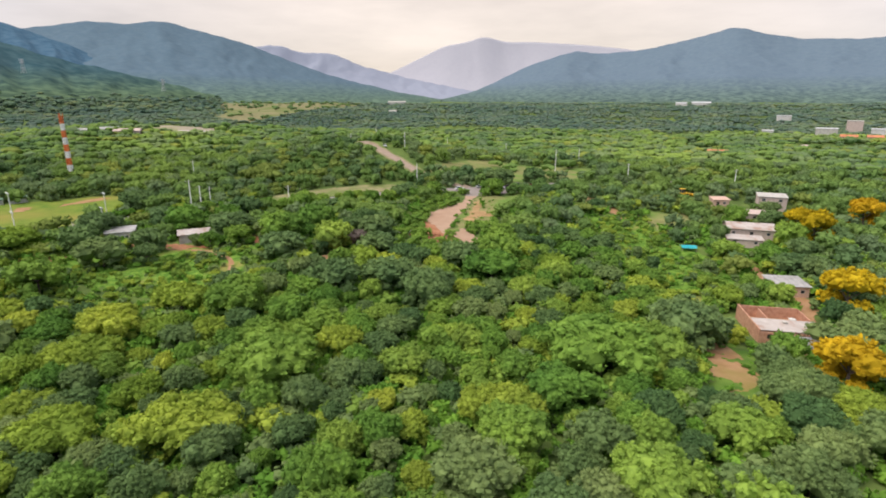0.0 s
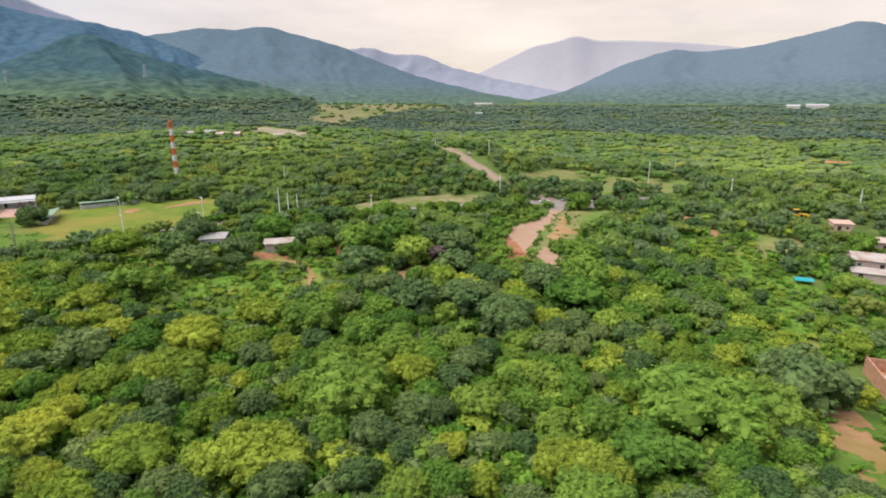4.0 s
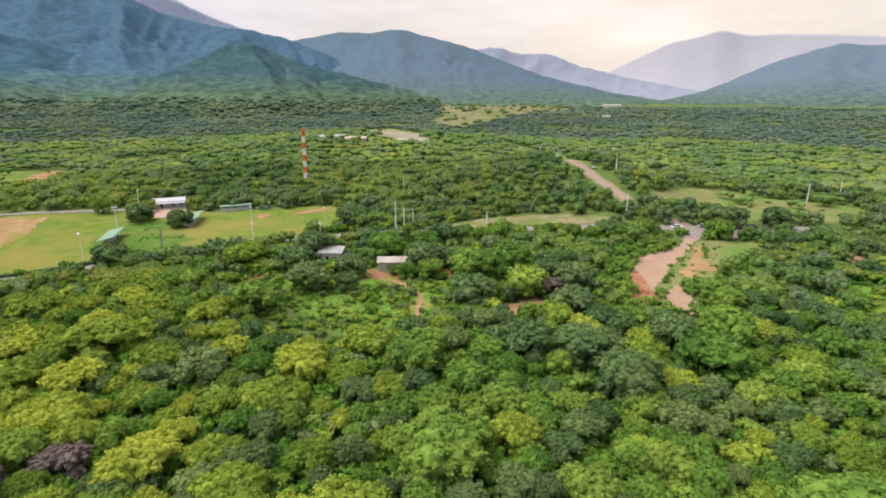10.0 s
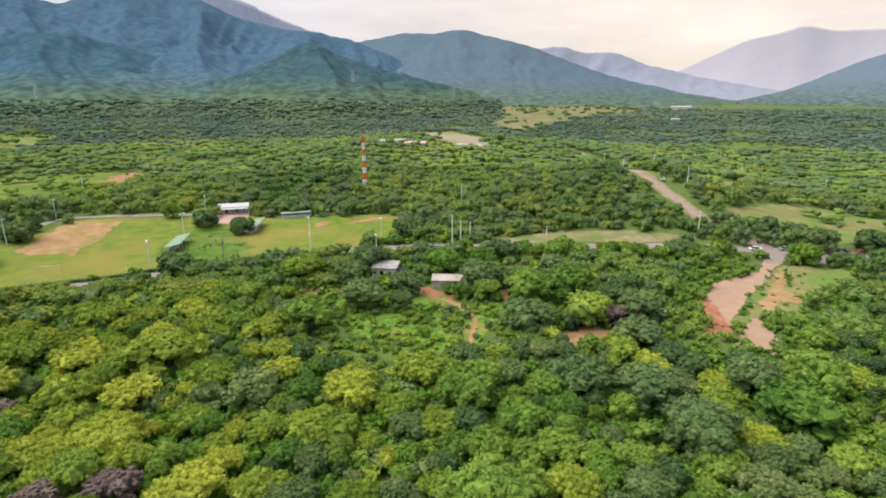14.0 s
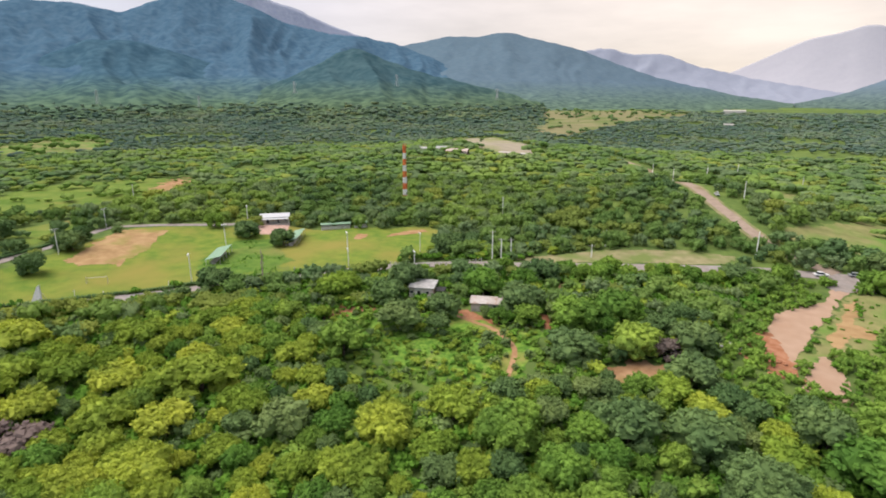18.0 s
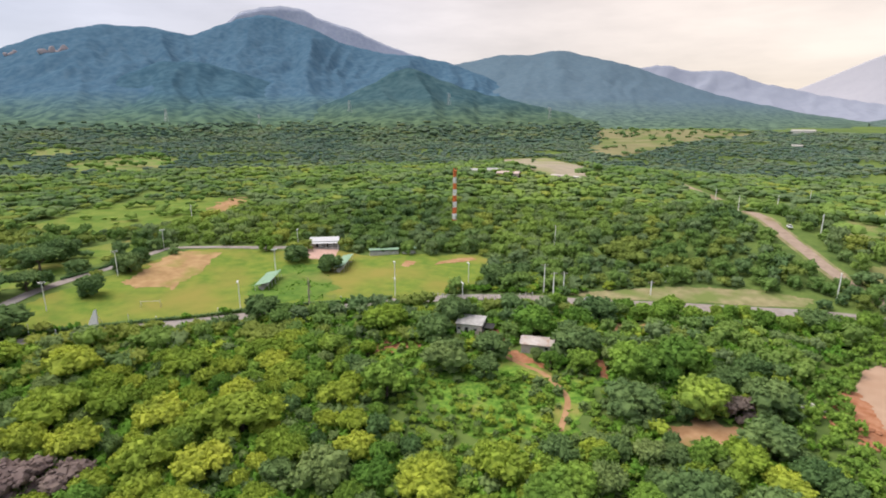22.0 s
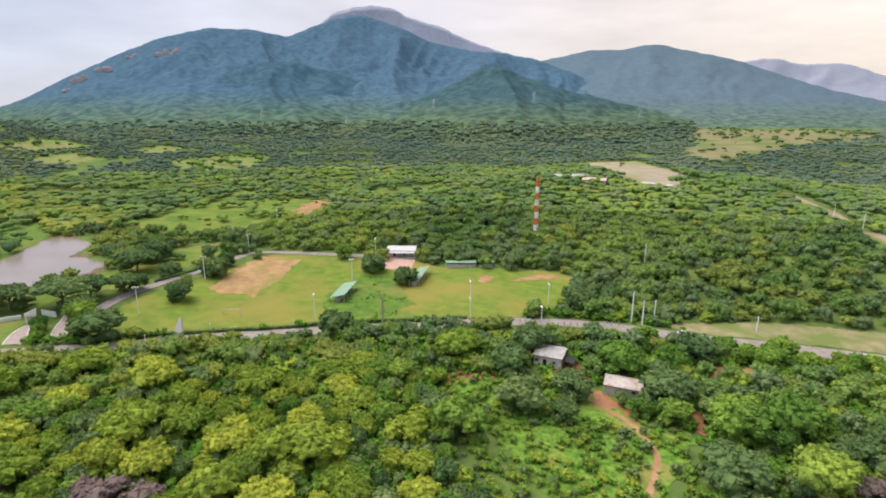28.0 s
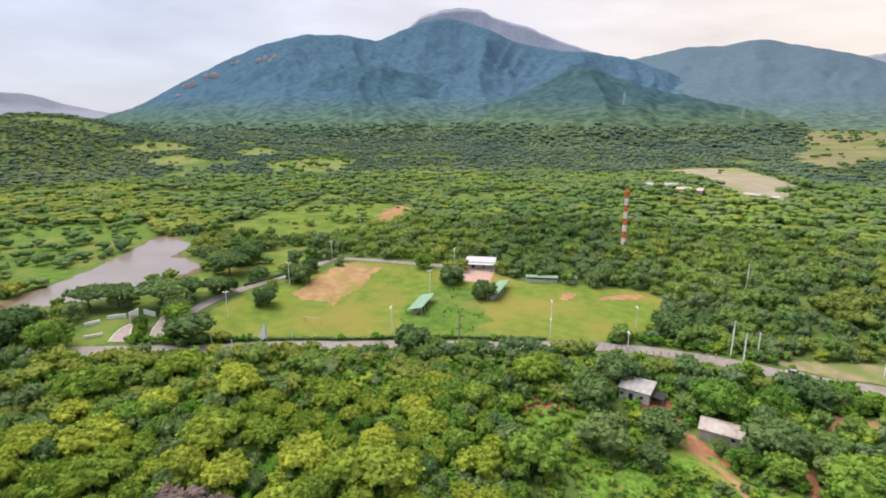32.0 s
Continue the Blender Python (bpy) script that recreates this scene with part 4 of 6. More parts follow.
OPEN_POLYS = [EAST_TAN, SHED_DIRT, EAST_BANK, FIELD, LOT, LOT_GRASS, LOT_TWO, CLEARING, LAWN_STRIP, EAST_GRASS, EAST_MEADOW, BANK, WEST_GRASS, WEST_BANK_GRASS, WEST_DIRT, FAR_CLEAR, HILL_TOP, FAR_MEADOW, HOUSE_YARD, DIRT_EAST, RUIN_YARD, EAST_DIRT, GATE_YARD, PLAZA, CAR_PARK, EAST_SLOPE, EAST_WEEDS, DIRT_SMALL, NORTH_MEADOW, ROAD_GRASS, GLADE_1, GLADE_2, GLADE_3]


# kept low by the roadside, lots and clearing to open the camera's view
LOW_POLYS = [[(-100, 124), (-90, 113), (-74, 106), (-56, 108), (-46, 118), (-40, 132), (-44, 150), (-96, 147)], [(-16, 152), (2, 140), (20, 140), (26, 175), (30, 228), (10, 232), (-2, 200)], [(-122, 168), (-112, 186), (-75, 205), (-66, 196), (-90, 178), (-108, 162)], [(-72, 196), (-20, 224), (0, 228), (2, 218), (-30, 208), (-62, 192)], [(-207, 42), (-200, 66), (-206, 78), (-226, 70), (-226, 42)]]


def is_open(x, y, margin=1.0):
    out = np.zeros(np.shape(x), bool)
    for poly in OPEN_POLYS + LOW_POLYS:
        out |= inside(x, y, poly)
    out |= near_line(x, y, MAIN_ROAD) < 5.0 * margin
    out |= near_line(x, y, FOOT_PATH) < 2.4
    out |= near_line(x, y, LEFT_ROAD) < 4.0 * margin
    out |= near_line(x, y, HILL_ROAD[:-2]) < 8.5 * margin
    return out


def scatter(r0, r1, spacing, seed, a0=-112, a1=58):
    """Uneven places over a ring of the valley."""
    rng = np.random.default_rng(seed)
    xs, ys = np.meshgrid(np.arange(-r1 - 60, r1 + 60, spacing), np.arange(-r1, r1 + 60, spacing * 0.9))
    xs = (xs + (np.arange(xs.shape[0]) % 2)[:, None] * spacing / 2).ravel()
    ys = ys.ravel()
    xs = xs + rng.uniform(-0.33, 0.33, len(xs)) * spacing
    ys = ys + rng.uniform(-0.33, 0.33, len(ys)) * spacing
    d, az = np.hypot(xs + 10, ys - 20), np.degrees(np.arctan2(xs + 10, ys - 20))
    k = (d >= r0) & (d < r1) & (az > a0) & (az < a1)
    return xs[k], ys[k], rng


def soft_noise(x, y, s, seed):
    return np.array([noise.noise(Vector((a / s, b / s, seed))) for a, b in zip(x, y)])


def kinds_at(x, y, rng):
    """Which kind of tree grows where: acacias on the western slope, darker trees along the stream, more grey ones far
    off to imitate haze.
    """
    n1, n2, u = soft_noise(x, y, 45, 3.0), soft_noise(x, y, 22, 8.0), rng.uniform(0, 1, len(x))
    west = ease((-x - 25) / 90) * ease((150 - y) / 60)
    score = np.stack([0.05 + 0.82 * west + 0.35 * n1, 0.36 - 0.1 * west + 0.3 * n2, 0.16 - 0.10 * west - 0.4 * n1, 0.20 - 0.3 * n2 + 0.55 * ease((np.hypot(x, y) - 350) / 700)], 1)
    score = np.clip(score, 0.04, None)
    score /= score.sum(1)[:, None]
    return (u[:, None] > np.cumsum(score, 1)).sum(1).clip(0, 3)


KINDS = ["olive", "green", "dark", "grey"]


# ---- building materials ----
WHITE = material("white_paint", (0.50, 0.48, 0.45), (0.64, 0.62, 0.59), scale=1.5, rough=0.7, bump=0.05, patch=(0.38, 0.34, 0.29), patch_scale=0.5, patch_low=0.56, patch_high=0.72)
CONCRETE = material("weathered_concrete", (0.38, 0.36, 0.33), (0.52, 0.50, 0.46), scale=1.2, rough=0.9, bump=0.2)
POST = material("white_post_paint", (0.74, 0.74, 0.72), (0.84, 0.84, 0.82), scale=3, rough=0.5, bump=0)
TIN = material("weathered_tin_roof", (0.34, 0.335, 0.33), (0.50, 0.49, 0.48), scale=0.7, rough=0.45, bump=0.1, metal=0.25)
RUSTY_TIN = material("stained_tin_roof", (0.40, 0.35, 0.32), (0.52, 0.48, 0.45), scale=0.6, rough=0.6, bump=0.15, patch=(0.34, 0.24, 0.19), patch_scale=0.3)
GREEN_TIN = material("pale_green_roof", (0.17, 0.29, 0.19), (0.25, 0.38, 0.26), scale=0.8, rough=0.5, bump=0.1)
BRICK = material("orange_brickwork", (0.40, 0.20, 0.13), (0.54, 0.31, 0.21), scale=1.4, rough=0.95, bump=0.4, bump_scale=9)
SALMON = material("salmon_render", (0.52, 0.34, 0.27), (0.62, 0.43, 0.35), scale=1.0, rough=0.9, bump=0.1)
PINK = material("pale_pink_render", (0.46, 0.36, 0.32), (0.56, 0.45, 0.40), scale=1.0, rough=0.9, bump=0.1)
# near-black colour for the shade inside openings that are not cut
DARK = material("opening_shade", (0.015, 0.015, 0.017), (0.03, 0.03, 0.03), scale=2, rough=0.5, bump=0)
GLASS = material("window_glass", (0.03, 0.04, 0.05), (0.06, 0.07, 0.08), scale=1, rough=0.08, bump=0, spec=0.6)
RED_PAINT = material("orange_red_mast_paint", (0.66, 0.16, 0.05), (0.78, 0.24, 0.08), scale=1.5, rough=0.6, bump=0)
GALV = material("galvanised_steel", (0.42, 0.43, 0.43), (0.55, 0.55, 0.55), scale=3, rough=0.5, bump=0, metal=0.5)
WOOD = material("grey_weathered_wood", (0.26, 0.22, 0.18), (0.38, 0.33, 0.28), scale=2, rough=0.95, bump=0.3)
LAMP = material("pale_painted_metal", (0.46, 0.47, 0.49), (0.58, 0.59, 0.60), scale=3, rough=0.4, bump=0)
TILE = material("clay_tile_roof", (0.48, 0.17, 0.08), (0.62, 0.26, 0.14), scale=0.8, rough=0.85, bump=0.3)
BLUE = material("turquoise_tarpaulin", (0.015, 0.30, 0.34), (0.03, 0.40, 0.44), scale=2, rough=0.5, bump=0.2)
MACHINE = material("yellow_machine_paint", (0.62, 0.34, 0.02), (0.74, 0.44, 0.03), scale=2, rough=0.5, bump=0)
RUBBER = material("black_rubber", (0.02, 0.02, 0.02), (0.035, 0.035, 0.035), scale=5, rough=0.9, bump=0)
TARP = material("black_tarpaulin", (0.02, 0.02, 0.022), (0.05, 0.05, 0.05), scale=1, rough=0.7, bump=0.3)
CAR_PAINT = {
    "white": material("white_car_paint", (0.72, 0.72, 0.72), (0.80, 0.80, 0.80), scale=1, rough=0.25, bump=0, spec=0.5),
    "black": material("black_car_paint", (0.02, 0.02, 0.022), (0.035, 0.035, 0.04), scale=1, rough=0.2, bump=0, spec=0.5),
    "red": material("red_car_paint", (0.40, 0.03, 0.02), (0.48, 0.05, 0.03), scale=1, rough=0.25, bump=0, spec=0.5),
    "grey": material("silver_car_paint", (0.36, 0.37, 0.38), (0.44, 0.45, 0.46), scale=1, rough=0.3, bump=0, metal=0.4),
}


def spot(x, y, turn=0.0, lift=0.0):
    return pose(x, y, height(x, y) + lift, 0, 0, turn)


# ---- mast, lamps and poles ----
def radio_mast(x, y, tall):
    mast = thing("radio_mast", spot(x, y), "slender red and white lattice radio mast", "radio mast")
    n = 9
    base, top = 0.80, 0.48
    part("footing", box(bmesh.new(), -1.4, 1.4, -1.4, 1.4, -0.5, 0.25, 0.05), CONCRETE, mast)
    for k in range(n):
        z0, z1 = tall * k / n, tall * (k + 1) / n
        w0, w1 = base + (top - base) * k / n, base + (top - base) * (k + 1) / n
        bm = bmesh.new()
        lo = [Vector((sx * w0, sy * w0, z0)) for sx, sy in ((-1, -1), (1, -1), (1, 1), (-1, 1))]
        hi = [Vector((sx * w1, sy * w1, z1)) for sx, sy in ((-1, -1), (1, -1), (1, 1), (-1, 1))]
        for i in range(4):
            j = (i + 1) % 4
            rod(bm, lo[i], hi[i], 0.24, sides=6)
            for s in range(2):
                a0, a1 = lo[i].lerp(hi[i], s / 2), lo[j].lerp(hi[j], s / 2)
                b0, b1 = lo[i].lerp(hi[i], (s + 1) / 2), lo[j].lerp(hi[j], (s + 1) / 2)
                rod(bm, a0, b1, 0.13, sides=5)
                rod(bm, a1, b0, 0.13, sides=5)
                rod(bm, a0, a1, 0.13, sides=5)
        part("lattice_section", bm, RED_PAINT if k % 2 == 0 else POST, mast, "orange-red painted section" if k % 2 == 0 else "white painted section")
    part("platform", box(bmesh.new(), -0.9, 0.9, -0.9, 0.9, tall, tall + 0.12, 0.02), RED_PAINT, mast)
    for i in range(3):
        a = i * 2.094 + 0.4
        bm = bmesh.new()
        rod(bm, (math.cos(a) * 0.9, math.sin(a) * 0.9, tall - 1.8), (math.cos(a) * 0.9, math.sin(a) * 0.9, tall + 1.4), 0.16, sides=8)
        part("panel_antenna", bm, RED_PAINT, mast)
    part("lightning_rod", rod(bmesh.new(), (0, 0, tall), (0, 0, tall + 2.2), 0.05, 0.02), GALV, mast)
    return mast


radio_mast(-179, 276, 30.5)


def flood_post(x, y, tall, double, turn):
    post = thing("floodlight_post", spot(x, y, turn), "tall pale steel floodlight post beside the sports field", "light post", "floodlight posts round the field")
    part("pole", rod(bmesh.new(), (0, 0, -0.3), (0, 0, tall), 0.17, 0.11), POST, post)
    levels = (tall - 0.2, tall * 0.5) if double else (tall - 0.2,)
    for z in levels:
        part("crossbar", box(bmesh.new(), -1.0, 1.0, -0.07, 0.07, z - 0.07, z + 0.07), POST, post)
        for s in (-0.8, 0.0, 0.8):
            bm = box(bmesh.new(), s - 0.26, s + 0.26, -0.38, 0.12, z + 0.07, z + 0.45, 0.04)
            lamp = part("floodlight", bm, POST, post)
            part("lens", box(bmesh.new(), s - 0.21, s + 0.21, -0.395, -0.38, z + 0.12, z + 0.40), GLASS, lamp)


for x, y, h, two, turn in ((-206.4, 88.4, 9.4, False, 60), (-224.1, 117.5, 9.5, False, 60), (-248.6, 147.7, 8.4, False, 80), (-207.9, 189.4, 8.3, False, 130), (-189.3, 162.5, 8.8, False, -120),
                           (-163.5, 128.9, 9.3, False, -40), (-129, 167.3, 12.5, True, -40), (-117, 195.9, 7.4, False, -40), (-109.5, 180.6, 5.2, False, -40)):
    flood_post(x, y, h, two, turn)


def utility_pole(x, y, tall, turn, mat=POST, label="tall grey concrete utility pole with a crossarm"):
    pole = thing("utility_pole", spot(x, y, turn), label, "utility pole", "utility poles along the road")
    part("pole", rod(bmesh.new(), (0, 0, -0.3), (0, 0, tall), 0.23, 0.15), mat, pole)
    part("crossarm", box(bmesh.new(), -1.1, 1.1, -0.07, 0.07, tall - 0.7, tall - 0.52), WOOD, pole)
    for s in (-0.95, 0.0, 0.95):
        bm = rod(bmesh.new(), (s, 0, tall - 0.52), (s, 0, tall - 0.22), 0.07, 0.05)
        part("insulator", bm, LAMP, pole)


for x, y, h, turn in ((-87.1, 198.5, 11.2, 30), (-83, 197.3, 9.2, 30), (-82.5, 205, 7.5, 30), (-112.8, 264.4, 9.6, 10), (-54.3, 231.6, 6.3, 30), (-55.6, 216.6, 5.0, 30), (-10.9, 298.2, 10.1, 100),
                      (-3.6, 243.6, 8.7, 100), (18.3, 430.1, 9.6, 80), (73.7, 299.2, 11.9, 20), (99.5, 257.5, 9.7, 20), (-30, 340, 9.5, 100), (-52, 385, 9.5, 100), (-70, 420, 9.5, 100), (60, 395, 9, 10),
                      (100, 345, 9, 10), (-20, 480, 9, 10), (143, 240, 9, 20), (-300, 190, 9, 0)):
    utility_pole(x, y, h, turn)


# ---- sports field ----
def open_shelter(x, y, turn, long, deep, tall, label, posts=5):
    sh = thing("field_shelter", spot(x, y, turn), label, "shelter", "shelters at the field")
    bm = bmesh.new()
    t = 0.08
    v = [(-long / 2, -deep / 2, tall), (long / 2, -deep / 2, tall), (long / 2, deep / 2, tall - deep * 0.22), (-long / 2, deep / 2, tall - deep * 0.22)]
    a = [bm.verts.new(p) for p in v]
    b = [bm.verts.new((p[0], p[1], p[2] - t)) for p in v]
    bm.faces.new(a)
    bm.faces.new(b[::-1])
    for i in range(4):
        bm.faces.new((a[i], b[i], b[(i + 1) % 4], a[(i + 1) % 4]))
    part("roof", bm, GREEN_TIN, sh, "pale green metal roof")
    for i in range(posts):
        px = -long / 2 + 0.3 + i * (long - 0.6) / (posts - 1)
        part("post", rod(bmesh.new(), (px, -deep / 2 + 0.3, -0.2), (px, -deep / 2 + 0.3, tall - 0.12), 0.09), WHITE, sh)
        part("post", rod(bmesh.new(), (px, deep / 2 - 0.3, -0.2), (px, deep / 2 - 0.3, tall - deep * 0.2 - 0.12), 0.09), WHITE, sh)
        part("roof_sheet_seam", box(bmesh.new(), px - 0.05, px + 0.05, -0.06, 0.06, tall - deep * 0.11 + 0.005, tall - deep * 0.11 + 0.06), GREEN_TIN, sh)
    for i in range(3):
        part("bench_step", box(bmesh.new(), -long / 2 + 0.4, long / 2 - 0.4, 0.2 + i * 0.55 - deep * 0.1, 0.75 + i * 0.55 - deep * 0.1, 0.0 if i == 0 else 0.35 * i - 0.05, 0.35 * (i + 1), 0.02), CONCRETE, sh)
    return sh


open_shelter(-177, 150, 128, 17.0, 5.6, 3.2, "open spectator shelter with a pale green roof")
open_shelter(-172, 184, 124, 19.0, 4.6, 3.4, "long open shelter with a pale green roof beside a tree")


def dugout(x, y, turn, long):
    d = thing("dugout", spot(x, y, turn), "low white team dugout with a flat green-edged roof", "dugout", "dugouts at the field")
    part("back_wall", box(bmesh.new(), -long / 2, long / 2, 1.3, 1.5, -0.3, 2.3), WHITE, d)
    for s in (-1, 1):
        part("side_wall", box(bmesh.new(), s * (long / 2 - 0.1) - 0.1, s * (long / 2 - 0.1) + 0.1, -1.4, 1.3, -0.3, 2.3), WHITE, d)
    part("front_wall", box(bmesh.new(), -long / 2 + 0.2, long / 2 - 0.2, -1.5, -1.35, -0.3, 1.55), WHITE, d)
    part("roof", box(bmesh.new(), -long / 2 - 0.3, long / 2 + 0.3, -1.9, 1.8, 2.3, 2.5, 0.03), GREEN_TIN, d)
    for i in range(int(long // 2.5) + 1):
        px = -long / 2 + 0.3 + i * (long - 0.6) / max(1, int(long // 2.5))
        part("post", rod(bmesh.new(), (px, -1.42, 1.0), (px, -1.42, 2.3), 0.06), WHITE, d)
    part("bench", box(bmesh.new(), -long / 2 + 0.3, long / 2 - 0.3, 0.6, 1.2, 0.0, 0.45), CONCRETE, d)


dugout(-171, 208, 45, 13.0)
dugout(-163, 216, 45, 5.8)

goal = thing("football_goal", spot(-186.4, 111, 44), "white tubular football goal without a net", "goal")
for s in (-1, 1):
    part("upright", rod(bmesh.new(), (s * 3.0, 0, -0.1), (s * 3.0, 0, 2.3), 0.07), WHITE, goal)
    part("back_stay", rod(bmesh.new(), (s * 3.0, 0, 2.3), (s * 3.0, 1.6, 0), 0.04), WHITE, goal)
part("crossbar", rod(bmesh.new(), (-3.06, 0, 2.3), (3.06, 0, 2.3), 0.07), WHITE, goal)

board = thing("scoreboard", spot(-183.2, 92.6, 32), "white slanting triangular advertising board on steel legs", "sign board")
bm = bmesh.new()
for q in (-0.12, 0.12):
    bm.faces.new([bm.verts.new(p) for p in ((-2.1, q, 0.1), (0.2, q, 0.5), (1.5, q, 1.4), (1.5, q, 6.0), (0.9, q, 5.8))])
bm.verts.ensure_lookup_table()
for i in range(5):
    j = (i + 1) % 5
    bm.faces.new((bm.verts[i], bm.verts[j], bm.verts[5 + j], bm.verts[5 + i]))
bmesh.ops.recalc_face_normals(bm, faces=bm.faces)
part("panel", bm, POST, board)
part("leg", rod(bmesh.new(), (1.62, 0, -0.3), (1.62, 0, 6.2), 0.11), GALV, board)
part("leg", rod(bmesh.new(), (-1.2, 0, -0.3), (-1.2, 0, 0.4), 0.10), GALV, board)
part("stay", rod(bmesh.new(), (1.3, 0.15, 4.6), (1.3, 2.6, 0), 0.07), GALV, board)
part("stay", rod(bmesh.new(), (-0.6, 0.15, 1.6), (-0.6, 1.4, 0), 0.07), GALV, board)

# low lamp posts beside the hedge
for x, y, h in ((-191.7, 79.1, 3.4), (-190.3, 82.3, 1.3), (-186.0, 83.9, 1.7), (-179.1, 100.8, 2.6), (-174.4, 106.7, 1.5), (-164.5, 121.5, 2.2), (-157.5, 131.5, 1.8), (-140.5, 152.5, 2.2)):
    lamp_post = thing("garden_lamp", spot(x, y), "short white lamp post beside the clipped hedge", "lamp post", "low lamps along the hedge")
    part("pole", rod(bmesh.new(), (0, 0, -0.2), (0, 0, h), 0.09, 0.07), POST, lamp_post)
    part("head", box(bmesh.new(), -0.2, 0.2, -0.14, 0.14, h, h + 0.22, 0.04), LAMP, lamp_post)

# bare tree by the field
snag = thing("dead_tree", spot(-146.2, 143.4), "pale bare dead tree with drooping twigs", "dead tree")
part("trunk", rod(rod(bmesh.new(), (0, 0, -0.3), (0.2, 0, 6.0), 0.26, 0.18), (0.2, 0, 5.9), (0.05, 0.1, 10.4), 0.18, 0.05), WOOD, snag)
rng_snag = random.Random(3)
for i in range(26):
    z = 4.0 + 5.6 * rng_snag.random()
    a, r = rng_snag.uniform(0, 6.28), rng_snag.uniform(0.5, 1.3) * (1.15 - 0.06 * z)
    mid = (0.12 + r * 0.6 * math.cos(a), r * 0.6 * math.sin(a), z + 0.25)
    part("twig", rod(rod(bmesh.new(), (0.12, 0.05, z), mid, 0.05, 0.035, 5), mid, (0.12 + r * math.cos(a), r * math.sin(a), z - rng_snag.uniform(0.6, 1.8)), 0.035, 0.015, 5), WOOD, snag)


# ---- houses ----
def window(parent, x, y, z, w, h, side, sill=True):
    """A window in a wall that looks along side: -1 or 1 for y, -2 or 2 for x."""
    d = 0.05
    if abs(side) == 1:
        f = part("window", box(bmesh.new(), x - w / 2, x + w / 2, y - d, y + d, z, z + h), WHITE, parent, "small framed window")
        part("pane", box(bmesh.new(), x - w / 2 + 0.07, x + w / 2 - 0.07, y + side * d - 0.01, y + side * d + 0.01, z + 0.07, z + h - 0.07), GLASS, f)
    else:
        s = side // 2
        f = part("window", box(bmesh.new(), x - d, x + d, y - w / 2, y + w / 2, z, z + h), WHITE, parent, "small framed window")
        part("pane", box(bmesh.new(), x + s * d - 0.01, x + s * d + 0.01, y - w / 2 + 0.07, y + w / 2 - 0.07, z + 0.07, z + h - 0.07), GLASS, f)


def roof_gable(w, d, z, rise, over=0.4):
    """A two-sided roof with its ridge along x, a hand thick."""
    bm = bmesh.new()
    x, y = w / 2 + over, d / 2 + over
    low = z - rise * over / (d / 2)
    top = [bm.verts.new(p) for p in ((-x, -y, low), (x, -y, low), (x, 0, z + rise), (-x, 0, z + rise), (x, y, low), (-x, y, low))]
    bot = [bm.verts.new((v.co.x, v.co.y, v.co.z - 0.12)) for v in top]
    for q in ((0, 1, 2, 3), (3, 2, 4, 5)):
        bm.faces.new([top[i] for i in q])
        bm.faces.new([bot[i] for i in q[::-1]])
    for i, j in ((0, 1), (1, 2), (2, 4), (4, 5), (5, 3), (3, 0)):
        bm.faces.new((top[i], bot[i], bot[j], top[j]))
    return bm


def roof_shed(w, d, z, fall, over=0.35):
    bm = bmesh.new()
    x, y = w / 2 + over, d / 2 + over
    pts = ((-x, -y, z - fall), (x, -y, z - fall), (x, y, z), (-x, y, z))
    a = [bm.verts.new(p) for p in pts]
    b = [bm.verts.new((p[0], p[1], p[2] - 0.1)) for p in pts]
    bm.faces.new(a)
    bm.faces.new(b[::-1])
    for i in range(4):
        bm.faces.new((a[i], b[i], b[(i + 1) % 4], a[(i + 1) % 4]))
    return bm


